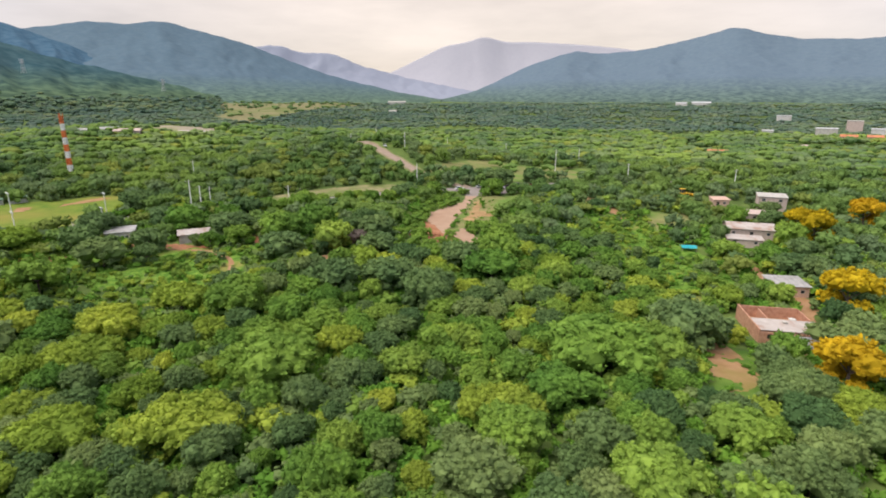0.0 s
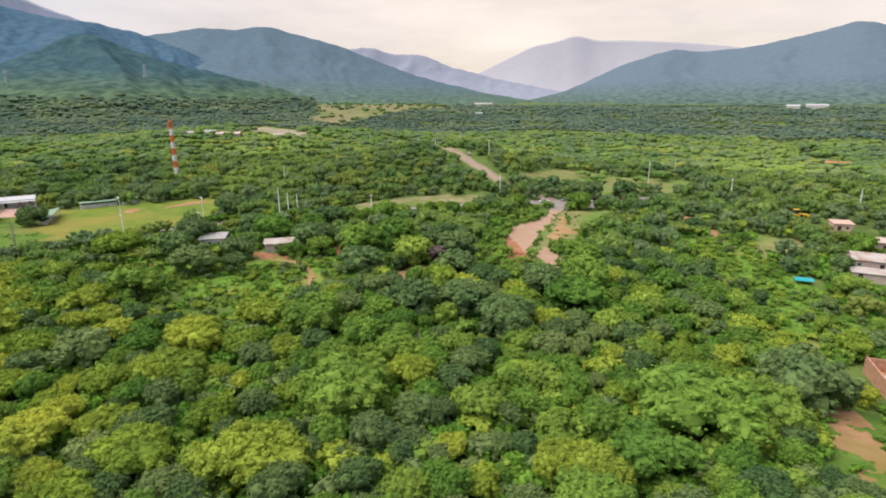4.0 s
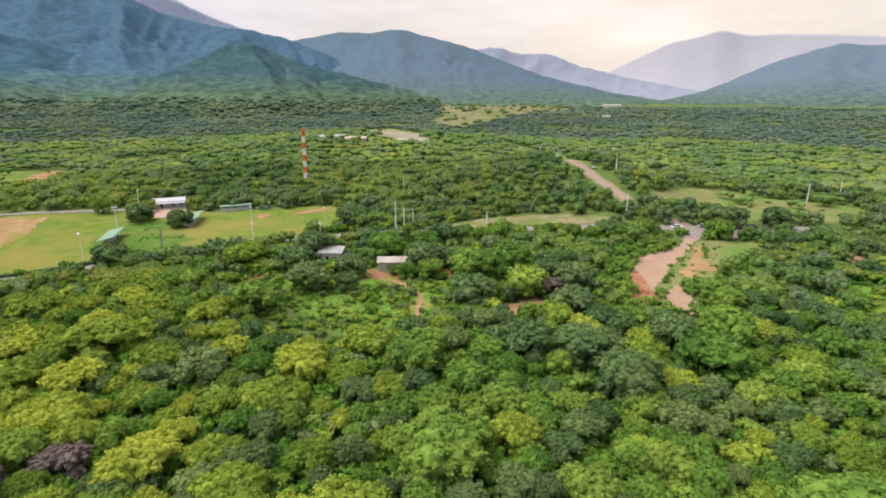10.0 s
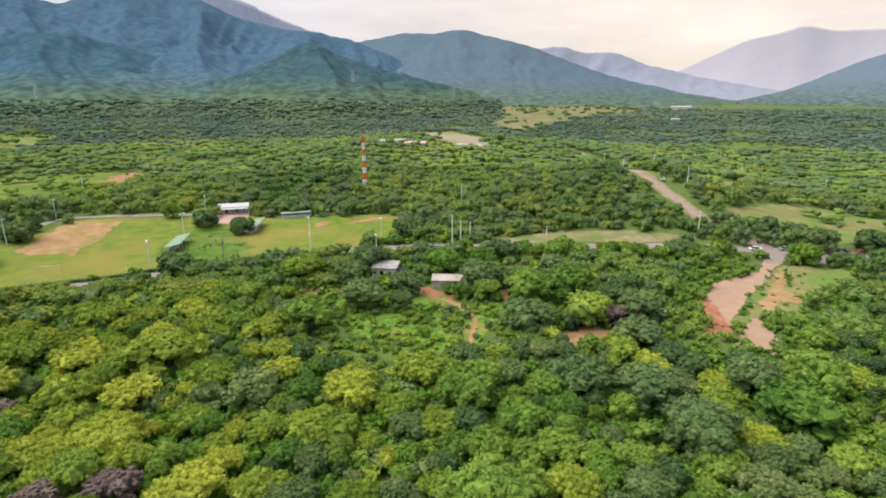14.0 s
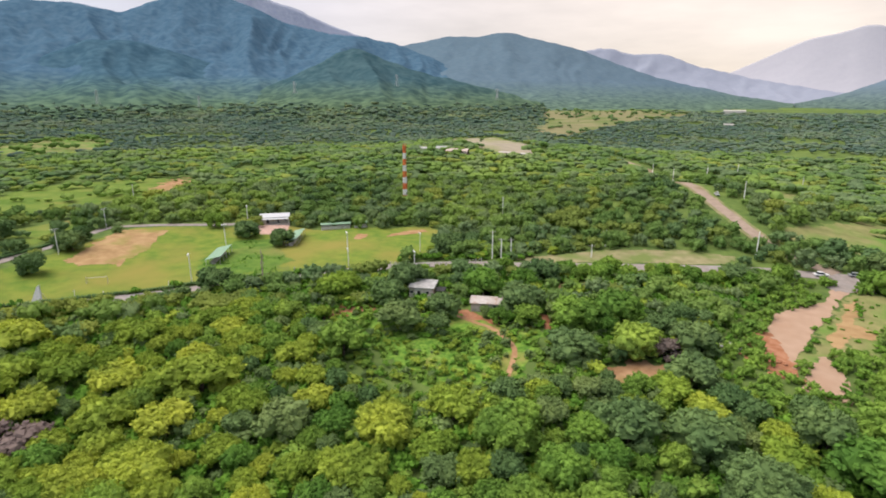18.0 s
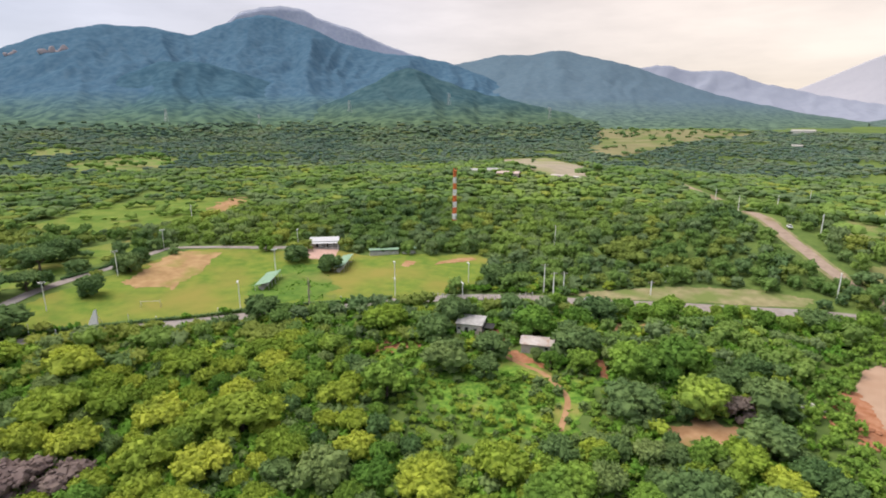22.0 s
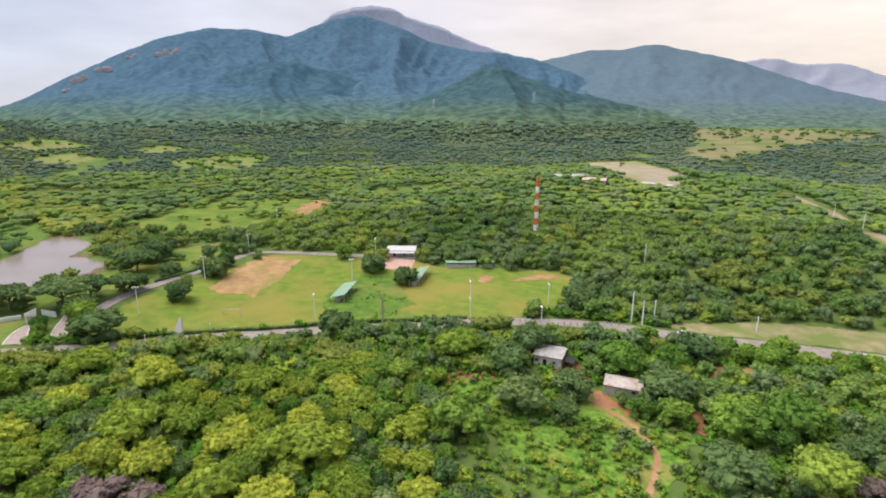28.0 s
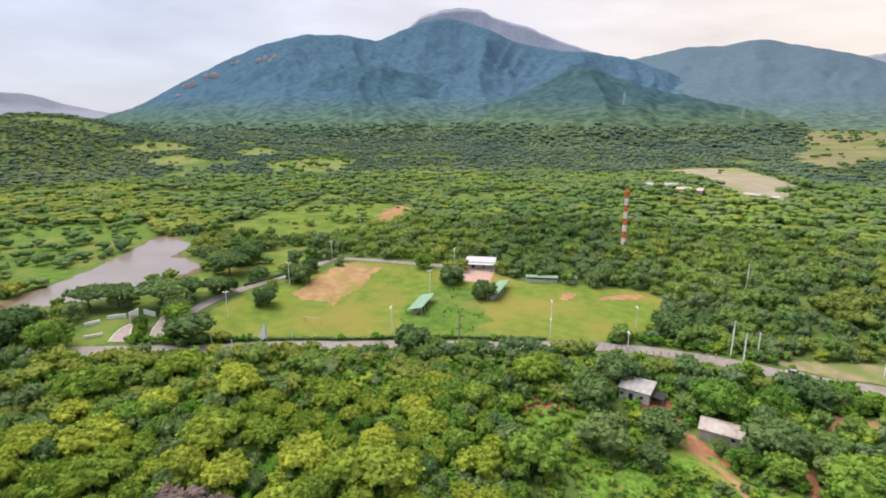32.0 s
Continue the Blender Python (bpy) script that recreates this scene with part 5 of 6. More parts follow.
def house(name, x, y, turn, w, d, h, wall_mat, roof_mat, label, gable=True, rise=1.0, doors=((-1, -0.2),), windows=((-1, 0.3),), ribs=True, base=None):
    """Walls of a hand's thickness with a roof, openings given as side and place along it. The front faces -y."""
    ob = thing(name, spot(x, y, turn) if base is None else pose(x, y, base, 0, 0, turn), label, "house")
    t = 0.2
    part("wall", box(bmesh.new(), -w / 2, w / 2, -d / 2, -d / 2 + t, -1.0, h), wall_mat, ob)
    part("wall", box(bmesh.new(), -w / 2, w / 2, d / 2 - t, d / 2, -1.0, h), wall_mat, ob)
    for s in (-1, 1):
        bm = bmesh.new()
        xx = s * (w / 2 - t / 2)
        box(bm, xx - t / 2, xx + t / 2, -d / 2 + t, d / 2 - t, -1.0, h)
        part("wall", bm, wall_mat, ob)
        if gable:
            bm = bmesh.new()
            for q in (xx - t / 2, xx + t / 2):
                bm.faces.new([bm.verts.new(p) for p in ((q, -d / 2, h), (q, d / 2, h), (q, 0, h + rise - 0.13))])
            bm.verts.ensure_lookup_table()
            for i in range(3):
                j = (i + 1) % 3
                bm.faces.new((bm.verts[i], bm.verts[j], bm.verts[3 + j], bm.verts[3 + i]))
            bmesh.ops.recalc_face_normals(bm, faces=bm.faces)
            part("gable", bm, wall_mat, ob)
    roof = part("roof", roof_gable(w, d, h, rise) if gable else roof_shed(w, d, h + 0.55, 0.45), roof_mat, ob)
    if ribs:
        n = max(4, int(w / 1.1))
        for i in range(n + 1):
            px = -w / 2 - 0.3 + i * (w + 0.6) / n
            if gable:
                for s in (-1, 1):
                    part("roof_rib", rod(bmesh.new(), (px, s * (d / 2 + 0.38), h - rise * 0.38 / (d / 2) + 0.03), (px, 0, h + rise + 0.03), 0.05, sides=5), roof_mat, roof)
            else:
                part("roof_rib", rod(bmesh.new(), (px, -d / 2 - 0.33, h + 0.13), (px, d / 2 + 0.33, h + 0.58), 0.05, sides=5), roof_mat, roof)
    for side, k in doors:
        # slab on the uncut wall, painted as dark as a doorway's inside
        part("door", box(bmesh.new(), k * w - 0.5, k * w + 0.5, side * d / 2 - 0.05, side * d / 2 + 0.05, 0, 2.05), DARK, ob, "near-black slab for the shade inside a doorway")
    for side, k in windows:
        if abs(side) == 1:
            window(ob, k * w, side * d / 2, 1.1, 1.0, 0.9, side)
        else:
            window(ob, side / 2 * w / 2, k * d, 1.1, 1.0, 0.9, side)
    return ob


# clubhouse with an open front
club = house("clubhouse", -203, 201.5, 43, 13.0, 9.0, 2.9, WHITE, LAMP, "white clubhouse with a pale metal roof and open porch", True, 0.9, doors=((-1, -0.25), (-1, 0.1)), windows=((-1, 0.36),))
for i in range(6):
    px = -6.5 + i * 2.6
    part("porch_column", box(bmesh.new(), px - 0.15, px + 0.15, -7.6, -7.3, -0.4, 2.3, 0.02), WHITE, club)
part("porch_roof", box(bmesh.new(), -6.9, 6.9, -7.9, -4.92, 2.3, 2.48, 0.03), LAMP, club)
part("porch_floor", box(bmesh.new(), -6.9, 6.9, -7.8, -4.52, -0.6, 0.12), CONCRETE, club)

# two small houses in the trees
cot = house("cottage", -91.5, 158.5, 20, 7.4, 6.4, 3.0, WHITE, TIN, "small white cottage with a pale tin roof", False, windows=((-1, 0.25), (-1, -0.4)), doors=((-1, -0.1),))
part("lean_to_roof", box(bmesh.new(), 3.8, 7.0, -2.4, 1.6, 2.0, 2.12), TARP, cot, "dark lean-to cover")
for dx, dy in ((6.8, -2.2), (6.8, 1.4)):
    part("lean_to_post", rod(bmesh.new(), (dx, dy, -0.5), (dx, dy, 2.0), 0.07), WOOD, cot)
shed = house("farm_shed", -69.5, 157.8, 22, 8.4, 5.6, 2.6, CONCRETE, RUSTY_TIN, "low grey block shed with a stained tin roof", True, 0.9, windows=((-1, 0.3),), doors=())

# brick shell beside the eastern track
ruin = thing("brick_shell", pose(75.0, 102.0, -7.6, 0, 0, -14), "roofless orange brick house shell with sheet-covered front rooms", "house")
for x0, x1, y0, y1, h in ((-6.3, -6.0, -7.2, 7.2, 2.8), (6.0, 6.3, -7.2, 7.2, 2.4), (-6.0, 6.0, 6.9, 7.2, 2.6), (-6.0, 6.0, -7.2, -6.9, 2.3), (-6.0, 6.0, -1.0, -0.7, 2.7), (-2.2, -1.9, -0.7, 6.9, 2.2), (2.4, 2.7, -6.9, -1.0, 2.3)):
    part("brick_wall", box(bmesh.new(), x0, x1, y0, y1, -1.0, h), BRICK, ruin)
part("sheet_roof", roof_shed(12.1, 5.4, 2.95, 0.35, 0.1), RUSTY_TIN, ruin, "pale sheet roof with stains")
for o in ruin.children[-1:]:
    o.location = (0, -3.9, 0)
part("roof_stone", box(bmesh.new(), -0.6, 0.3, -3.2, -2.4, 2.98, 3.2, 0.08), CONCRETE, ruin)
part("cloth", box(bmesh.new(), 1.6, 2.9, -0.6, 0.6, 2.75, 2.85, 0.02), WHITE, ruin, "white cloth hung over the wall")
part("floor_slab", box(bmesh.new(), -6.0, 6.0, -6.9, 6.9, -0.5, 0.05), DIRT, ruin)
# near-black blocks paint the shade inside two window openings
for k, z in ((-4.2, 1.0), (4.2, 1.0)):
    part("window_opening", box(bmesh.new(), k - 0.5, k + 0.5, -7.23, -6.87, z, z + 0.9), DARK, ruin)
house("lean_to", 73.0, 92.0, -14, 7.4, 4.0, 1.9, BRICK, TIN, "low lean-to shed with a pale sheet roof", False, windows=(), doors=((-1, -0.3),), base=-7.8)
house("small_house", 92.0, 125.5, -10, 8.2, 7.2, 2.8, SALMON, TIN, "small salmon house with a pale sheet roof", False, windows=((-1, 0.3),), doors=((-1, -0.2),))
house("village_house", 109.0, 171.0, -20, 14.0, 10.0, 3.0, PINK, RUSTY_TIN, "wide pinkish house with a stained low-pitched roof", True, 1.2, windows=((-1, 0.35), (-1, -0.38)), doors=((-1, 0.0),))
house("village_house_annex", 102.0, 161.5, -20, 10.0, 4.6, 2.4, PINK, RUSTY_TIN, "low pinkish annex with a stained flat roof", False, windows=((-1, 0.3),), doors=((-1, -0.3),), ribs=False)
two = house("two_storey_house", 134.0, 199.0, -25, 9.5, 7.5, 5.2, PINK, CONCRETE, "two-storey pale pink unfinished house", False, windows=((-1, 0.3), (-1, -0.3)), doors=((-1, 0.0),), ribs=False)
window(two, -3.0, -3.75, 3.5, 1.2, 1.1, -1)
window(two, 2.6, -3.75, 3.5, 1.2, 1.1, -1)
house("low_house", 121.0, 186.0, -15, 9.0, 6.0, 2.8, PINK, PINK, "low pinkish flat-roofed house", False, windows=((-1, 0.3),), ribs=False)
house("roadside_hut", 117.5, 206.0, -10, 6.0, 5.0, 2.8, SALMON, SALMON, "small ochre hut among trees", False, windows=((-1, 0.2),), ribs=False)
for x, y, turn, w, d, h, wm, rm, g, lab in ((-216, 404, 15, 17, 9, 3.6, PINK, PINK, True, "pale pinkish bungalow on the hilltop"), (-232, 410, 25, 12, 8, 3.2, WHITE, TIN, True, "white bungalow on the hilltop"),
                                           (-246, 405, 25, 11, 8, 3.2, PINK, TIN, True, "small tin-roofed house on the hilltop"), (-184, 424, -5, 11, 6, 2.6, CONCRETE, RUSTY_TIN, False, "long grey shed on the hilltop"),
                                           (-168, 426, -5, 8, 5, 2.6, CONCRETE, CONCRETE, False, "low grey shed on the hilltop"), (375, 495, -35, 17, 11, 9, CONCRETE, LAMP, False, "grey concrete apartment block"),
                                           (432, 533, -35, 13, 11, 13, PINK, CONCRETE, False, "tall pale apartment block"), (363, 452, -35, 12, 9, 5, SALMON, TILE, True, "house with a bright orange tiled roof"),
                                           (384, 449, -35, 11, 9, 4.5, SALMON, TILE, True, "house with an orange tiled roof"), (424, 488, -40, 18, 12, 8, WHITE, LAMP, False, "white flat-roofed house in the woods"),
                                           (209, 376, -25, 14, 8, 3.4, WHITE, TILE, True, "low house with a brick-red roof"), (288, 395, -30, 9, 7, 4, PINK, PINK, False, "small pale house among trees"),
                                           (348, 540, -30, 10, 8, 5, WHITE, LAMP, False, "small white house among trees"), (583, 1141, -25, 36, 16, 9, WHITE, LAMP, True, "far white hall with a pale roof"),
                                           (545, 1151, -25, 22, 14, 8, WHITE, LAMP, True, "far pale hall beside the white one"), (-57, 1000, 5, 14, 9, 5, WHITE, CONCRETE, True, "far white roofed house"),
                                           (-70, 1420, 5, 44, 16, 8, WHITE, CONCRETE, True, "long white hall at the foot of the mountain"), (470, 700, -30, 16, 11, 9, WHITE, LAMP, False, "white house in the far woods")):
    house("house", x, y, turn, w, d, h, wm, rm, lab, g, 1.4 if h < 8 else 2.2, doors=((-1, 0.0),), windows=((-1, 0.3), (-1, -0.3)), ribs=False)

# gateway with two curved drives
DRIVE = material("pinkish_drive_paving", (0.30, 0.24, 0.225), (0.38, 0.31, 0.29), scale=0.8, rough=0.9, bump=0.1)
DRIVE_IN = [(-206.0, 52.6), (-212.3, 55.5), (-215.4, 58.2), (-216.8, 60.3), (-215.1, 60.7), (-210.4, 59.2), (-205.5, 58.8), (-201.6, 59.4)]
DRIVE_OUT = [(-199.6, 62.8), (-207.0, 64.6), (-211.7, 66.8), (-215.8, 69.0), (-219.4, 70.2), (-217.7, 71.0), (-211.9, 69.4), (-208.5, 69.8), (-203.2, 68.3), (-198.9, 67.0)]
patch("drive_in", DRIVE_IN, DRIVE, "curved pinkish paved entrance drive", "road", lift=0.20, cell=0.3, ragged=0.03)
patch("drive_out", DRIVE_OUT, DRIVE, "curved pinkish paved exit drive", "road", lift=0.21, cell=0.3, ragged=0.03)
for edge in (DRIVE_IN[:4], DRIVE_IN[4:], DRIVE_OUT[:5], DRIVE_OUT[5:]):
    strip("kerb", edge, 0.35, WHITE, "white painted kerb along the curved drive", "kerb", lift=0.30, step=0.8)
sign = thing("entrance_sign_wall", spot(-218.2, 61.6, 68), "pale pink entrance sign wall with a slanting top", "sign wall")
bm = bmesh.new()
for q in (-0.25, 0.25):
    bm.faces.new([bm.verts.new(p) for p in ((-1.6, q, -0.4), (1.0, q, -0.4), (1.5, q, 4.6), (-1.6, q, 3.2))])
bm.verts.ensure_lookup_table()
for i in range(4):
    j = (i + 1) % 4
    bm.faces.new((bm.verts[i], bm.verts[j], bm.verts[4 + j], bm.verts[4 + i]))
bmesh.ops.recalc_face_normals(bm, faces=bm.faces)
part("slab", bm, POST, sign)
part("plaque", box(bmesh.new(), -1.2, 0.9, -0.30, -0.26, 1.0, 2.4), SALMON, sign, "faded orange plaque")
for ends, tall in (([(-222.2, 47.6), (-222.7, 52.1)], 1.1), ([(-224.4, 54.2), (-224.2, 56.6), (-223.3, 59.6)], 1.2), ([(-223.3, 65.0), (-220.5, 66.6), (-218.6, 67.9)], 1.6), ([(-212.4, 46.6), (-212.1, 49.2), (-212.0, 51.8)], 0.9)):
    gate_wall = thing("boundary_wall", spot(*ends[0]), "short curved white boundary wall at the gateway", "wall", "walls at the gateway")
    base_inv = gate_wall.matrix_world.inverted()
    wall_line = smooth_line(ends, 1.1)
    for a, b in zip(wall_line, wall_line[1:]):
        va, vb = Vector((a[0], a[1], height(*a) - 0.4)), Vector((b[0], b[1], height(*b) - 0.4))
        d = vb - va
        o = part("wall_panel", box(bmesh.new(), 0, d.length, -0.15, 0.15, 0, tall + 0.4), POST, gate_wall)
        o.matrix_local = base_inv @ Matrix.Translation(va) @ pose(0, 0, 0, 0, 0, math.degrees(math.atan2(d.y, d.x)))
        o = part("coping", box(bmesh.new(), 0, d.length, -0.22, 0.22, tall + 0.4, tall + 0.52), POST, gate_wall)
        o.matrix_local = base_inv @ Matrix.Translation(va) @ pose(0, 0, 0, 0, 0, math.degrees(math.atan2(d.y, d.x)))
for kx, ky in ((-218, 40),):
    o = thing("signboard", spot(kx, ky, 60), "small white signboard on a stone base at the gateway", "sign")
    part("base", box(bmesh.new(), -1.6, 1.6, -0.3, 0.3, -0.3, 0.5, 0.05), CONCRETE, o)
    part("board", box(bmesh.new(), -1.4, 1.4, -0.08, 0.08, 0.5, 1.5, 0.02), WHITE, o)


# ---- fences and hedge ----
def hedge(line, wide, tall, label):
    rng = np.random.default_rng(5)
    pts = smooth_line(line, 0.9)
    cc = [(x + rng.uniform(-0.12, 0.12), y + rng.uniform(-0.12, 0.12), height(x, y) + tall * 0.5, wide * rng.uniform(0.5, 0.62)) for x, y in pts]
    bv, bf = blobs(rng, cc, 1.0, tall / wide, False)
    lv, lf = leaves(rng, cc, len(cc) * 14, 0.16, tall / wide)
    h = new("hedge", mesh_from("hedge", np.concatenate([bv, lv]), np.concatenate([bf, quads_to_tris(lf) + len(bv)]), LEAF["dark"]))
    tagged(h, label, "hedge")


hedge([(-205, 57), (-196, 74), (-170, 113), (-151, 140), (-129, 165)], 1.3, 1.3, "long clipped dark hedge along the road")
hedge([(-232, 102), (-238, 122), (-250, 140)], 1.3, 1.2, "clipped hedge along the lane")
fence = thing("post_fence", spot(-106, 185), "row of pale concrete fence posts with wire along the road", "fence")
finv = fence.matrix_world.inverted()
for i in range(19):
    k = i / 18
    x, y = -118 + 29 * k, 175 + 18.5 * k - 3 * math.sin(math.pi * k)
    o = part("fence_post", box(bmesh.new(), -0.12, 0.12, -0.12, 0.12, -0.3, 1.7, 0.02), CONCRETE, fence)
    o.matrix_local = finv @ spot(x, y)
for z in (0.6, 1.1, 1.5):
    for i in range(18):
        ends = []
        for k in (i / 18, (i + 1) / 18):
            x, y = -118 + 29 * k, 175 + 18.5 * k - 3 * math.sin(math.pi * k)
            ends.append((x, y, height(x, y) + z))
        o = part("wire", rod(bmesh.new(), ends[0], ends[1], 0.02, sides=4), GALV, fence)
        o.matrix_local = finv


# ---- vehicles, tank, machine, rubble ----
def car(x, y, turn, paint, label, lift=0.16):
    c = thing("car", spot(x, y, turn, lift), label, "car", "cars along the road")
    bm = box(bmesh.new(), -2.1, 2.1, -0.85, 0.85, 0.32, 0.88, 0.12)
    part("body", bm, CAR_PAINT[paint], c)
    bm = bmesh.new()
    v = [(-1.5, -0.78, 0.86), (1.0, -0.78, 0.86), (1.0, 0.78, 0.86), (-1.5, 0.78, 0.86), (-1.1, -0.62, 1.42), (0.45, -0.62, 1.42), (0.45, 0.62, 1.42), (-1.1, 0.62, 1.42)]
    vs = [bm.verts.new(p) for p in v]
    for q in ((3, 2, 1, 0), (4, 5, 6, 7), (0, 1, 5, 4), (1, 2, 6, 5), (2, 3, 7, 6), (3, 0, 4, 7)):
        bm.faces.new([vs[i] for i in q])
    part("cabin_glass", bm, GLASS, c)
    part("cabin_roof", box(bmesh.new(), -1.15, 0.5, -0.64, 0.64, 1.40, 1.47, 0.03), CAR_PAINT[paint], c)
    for wx in (-1.3, 1.35):
        for s in (-1, 1):
            w = part("wheel", rod(bmesh.new(), (wx, s * 0.70, 0.32), (wx, s * 0.88, 0.32), 0.32, sides=12), RUBBER, c)
            part("rim", rod(bmesh.new(), (wx, s * 0.875, 0.32), (wx, s * 0.895, 0.32), 0.19, sides=10), GALV, w)
    for s in (-1, 1):
        part("headlight", box(bmesh.new(), 2.06, 2.13, s * 0.6 - 0.18, s * 0.6 + 0.18, 0.6, 0.74), GLASS, c)


for x, y, turn, paint in ((15.3, 233.0, 20, "white"), (34, 238.0, 20, "white"), (48.7, 248.0, 200, "red"), (43, 246.0, 20, "black"), (25, 238, 15, "grey"), (-28.6, 217.4, 20, "grey"), (-22.2, 303.9, 105, "white"), (57, 249.5, 20, "grey"), (-46, 209.4, 200, "red"), (-71, 200.4, 20, "grey")):
    car(x, y, turn, paint, {"white": "small white car", "red": "small red car", "black": "dark parked car", "grey": "silver-grey parked car"}[paint] + " on the country road")


def tarp_stall(x, y, turn, long):
    st = thing("roadside_stall", spot(x, y, turn, 0.1), "black tarpaulin roadside stall on poles", "stall", "stalls along the road")
    bm = bmesh.new()
    n = 8
    rows = []
    for i in range(n + 1):
        k = i / n
        sag = 0.35 * math.sin(math.pi * k)
        rows.append([bm.verts.new((-long / 2 + long * k, yy, 2.3 - sag - (0.6 if yy else 0) * abs(yy) / 1.6)) for yy in (-1.6, 0, 1.6)])
    for a, b in zip(rows, rows[1:]):
        for j in range(2):
            bm.faces.new((a[j], b[j], b[j + 1], a[j + 1]))
    r = bmesh.ops.solidify(bm, geom=bm.faces[:], thickness=0.04)
    part("canopy", bm, TARP, st)
    for sx in (-1, 1):
        for sy in (-1, 1):
            part("pole", rod(bmesh.new(), (sx * long / 2, sy * 1.6, -0.2), (sx * long / 2, sy * 1.6, 1.75), 0.04), WOOD, st)


tarp_stall(28.9, 231.4, 18, 5.5)
tarp_stall(39.5, 235.2, 18, 6.5)

tank = thing("tarpaulin_shelter", spot(82.6, 158.4, -10), "low turquoise tarpaulin shelter among bushes", "shelter")
part("sheet", roof_gable(4.2, 2.6, 1.3, 0.5, 0.2), BLUE, tank)
for sx in (-1, 1):
    for sy in (-1, 1):
        part("pole", rod(bmesh.new(), (sx * 2.1, sy * 1.3, -0.3), (sx * 2.1, sy * 1.3, 1.2), 0.05), WOOD, tank)

digger = thing("loader", spot(110, 222, 10), "yellow-orange earth-moving loader parked by the road", "loader")
part("chassis", box(bmesh.new(), -2.8, 2.4, -1.1, 1.1, 0.8, 1.9, 0.12), MACHINE, digger)
part("cab", box(bmesh.new(), -0.8, 0.9, -0.85, 0.85, 1.9, 3.4, 0.1), GLASS, digger)
part("cab_roof", box(bmesh.new(), -1.0, 1.1, -1.0, 1.0, 3.4, 3.55, 0.04), MACHINE, digger)
part("arm", box(bmesh.new(), 2.0, 4.2, -0.8, 0.8, 1.2, 1.55, 0.05), MACHINE, digger)
part("bucket", box(bmesh.new(), 4.2, 5.2, -1.4, 1.4, 0.3, 1.4, 0.15), MACHINE, digger)
for wx in (-1.8, 1.6):
    for s in (-1, 1):
        part("wheel", rod(bmesh.new(), (wx, s * 0.95, 0.75), (wx, s * 1.45, 0.75), 0.75, sides=14), RUBBER, digger)


def rock_pile(x, y, count, spread, mat, label, seed):
    rng = np.random.default_rng(seed)
    heap = thing("rubble_heap", spot(x, y), label, "rubble")
    for i in range(count):
        a, d = rng.uniform(0, 6.28), spread * math.sqrt(rng.uniform(0, 1))
        px, py, r = x + d * math.cos(a), y + d * math.sin(a) * 0.6, rng.uniform(0.35, 1.0)
        v = ICO1_V * r * rng.uniform(0.7, 1.2, (len(ICO1_V), 1)) * np.array([1, 1, 0.65])
        o = new("stone", mesh_from("stone", v, ICO1_F, mat))
        o.parent = heap
        o.location = (px - x, py - y, height(px, py) - height(x, y) + r * 0.3)


rock_pile(-7.0, 165.5, 14, 3.2, CONCRETE, "heap of pale grey broken rubble at the lot's edge", 1)
rock_pile(0.0, 163.0, 22, 5.0, RED_DIRT, "heap of red earth clods at the lot's edge", 2)
rock_pile(4.5, 157.0, 14, 3.6, RED_DIRT, "heap of red earth clods below the lot", 3)
rock_pile(12.0, 153.0, 16, 4.5, PALE_DIRT, "scattered pale stones on bare soil", 4)


def pylon(x, y, z, tall):
    p = thing("transmission_pylon", pose(x, y, z), "grey steel lattice transmission pylon on the mountain slope", "pylon", "pylons on the slope")
    for sx in (-1, 1):
        for sy in (-1, 1):
            part("leg", rod(bmesh.new(), (sx * 3, sy * 3, -2), (sx * 0.5, sy * 0.5, tall), 0.35, 0.2, 5), GALV, p)
    for k in (0.70, 0.82, 0.94):
        part("crossarm", box(bmesh.new(), -5, 5, -0.3, 0.3, tall * k, tall * k + 0.6), GALV, p)
    for k in range(5):
        w0, w1 = 3 - 2.5 * k / 5, 3 - 2.5 * (k + 1) / 5
        part("brace", rod(rod(bmesh.new(), (-w0, -w0, tall * k / 5), (w1, -w1, tall * (k + 1) / 5), 0.15, sides=4), (w0, -w0, tall * k / 5), (-w1, -w1, tall * (k + 1) / 5), 0.15, sides=4), GALV, p)


for x, y in ((-1130, 610), (-1030, 760), (-900, 905), (-742, 1065), (-560, 1215)):
    pylon(x, y, ground_under(x, y), 24)

# ---- the forest ----
# prominent trees: place on the plan and size
GROVE_OLIVE_1 = [(-61.9, 97.8, 1.5), (-50.0, 97.5, 1.12), (-41.4, 96.2, 1.08), (-50.0, 64.1, 1.46), (-33.0, 64.9, 1.7), (-68.1, 82.1, 0.98), (-79.1, 97.8, 1.06), (-16.2, 91.0, 1.19), (-59.6, 85.0, 1.43), (33.6, 102.0, 1.04), (33.6, 132.6, 1.14), (-88.2, 66.6, 1.51), (-93.7, 59.0, 1.18), (-67.5, 63.5, 1.49), (-83.5, 78.0, 0.95), (-98.0, 76.8, 1.42), (-107.2, 71.3, 1.34), (-104.3, 89.1, 2.09), (-130.5, 75.2, 1.4), (-94.3, 107.8, 1.29), (-53.1, 109.5, 1.33), (-155.3, 77.1, 1.8), (-135.2, 94.5, 1.52), (-126.5, 108.9, 1.36), (-173.7, 45.3, 1.95), (-173.2, 65.9, 1.61), (-118.3, 79.8, 1.46), (-148.7, 43.2, 1.69), (-136.3, 65.9, 1.73), (-134.6, 43.8, 1.69)]
GROVE_OLIVE_2 = [(-121.9, 65.1, 1.32), (-163.6, 41.2, 1.18), (-111.7, 142.5, 1.75)]
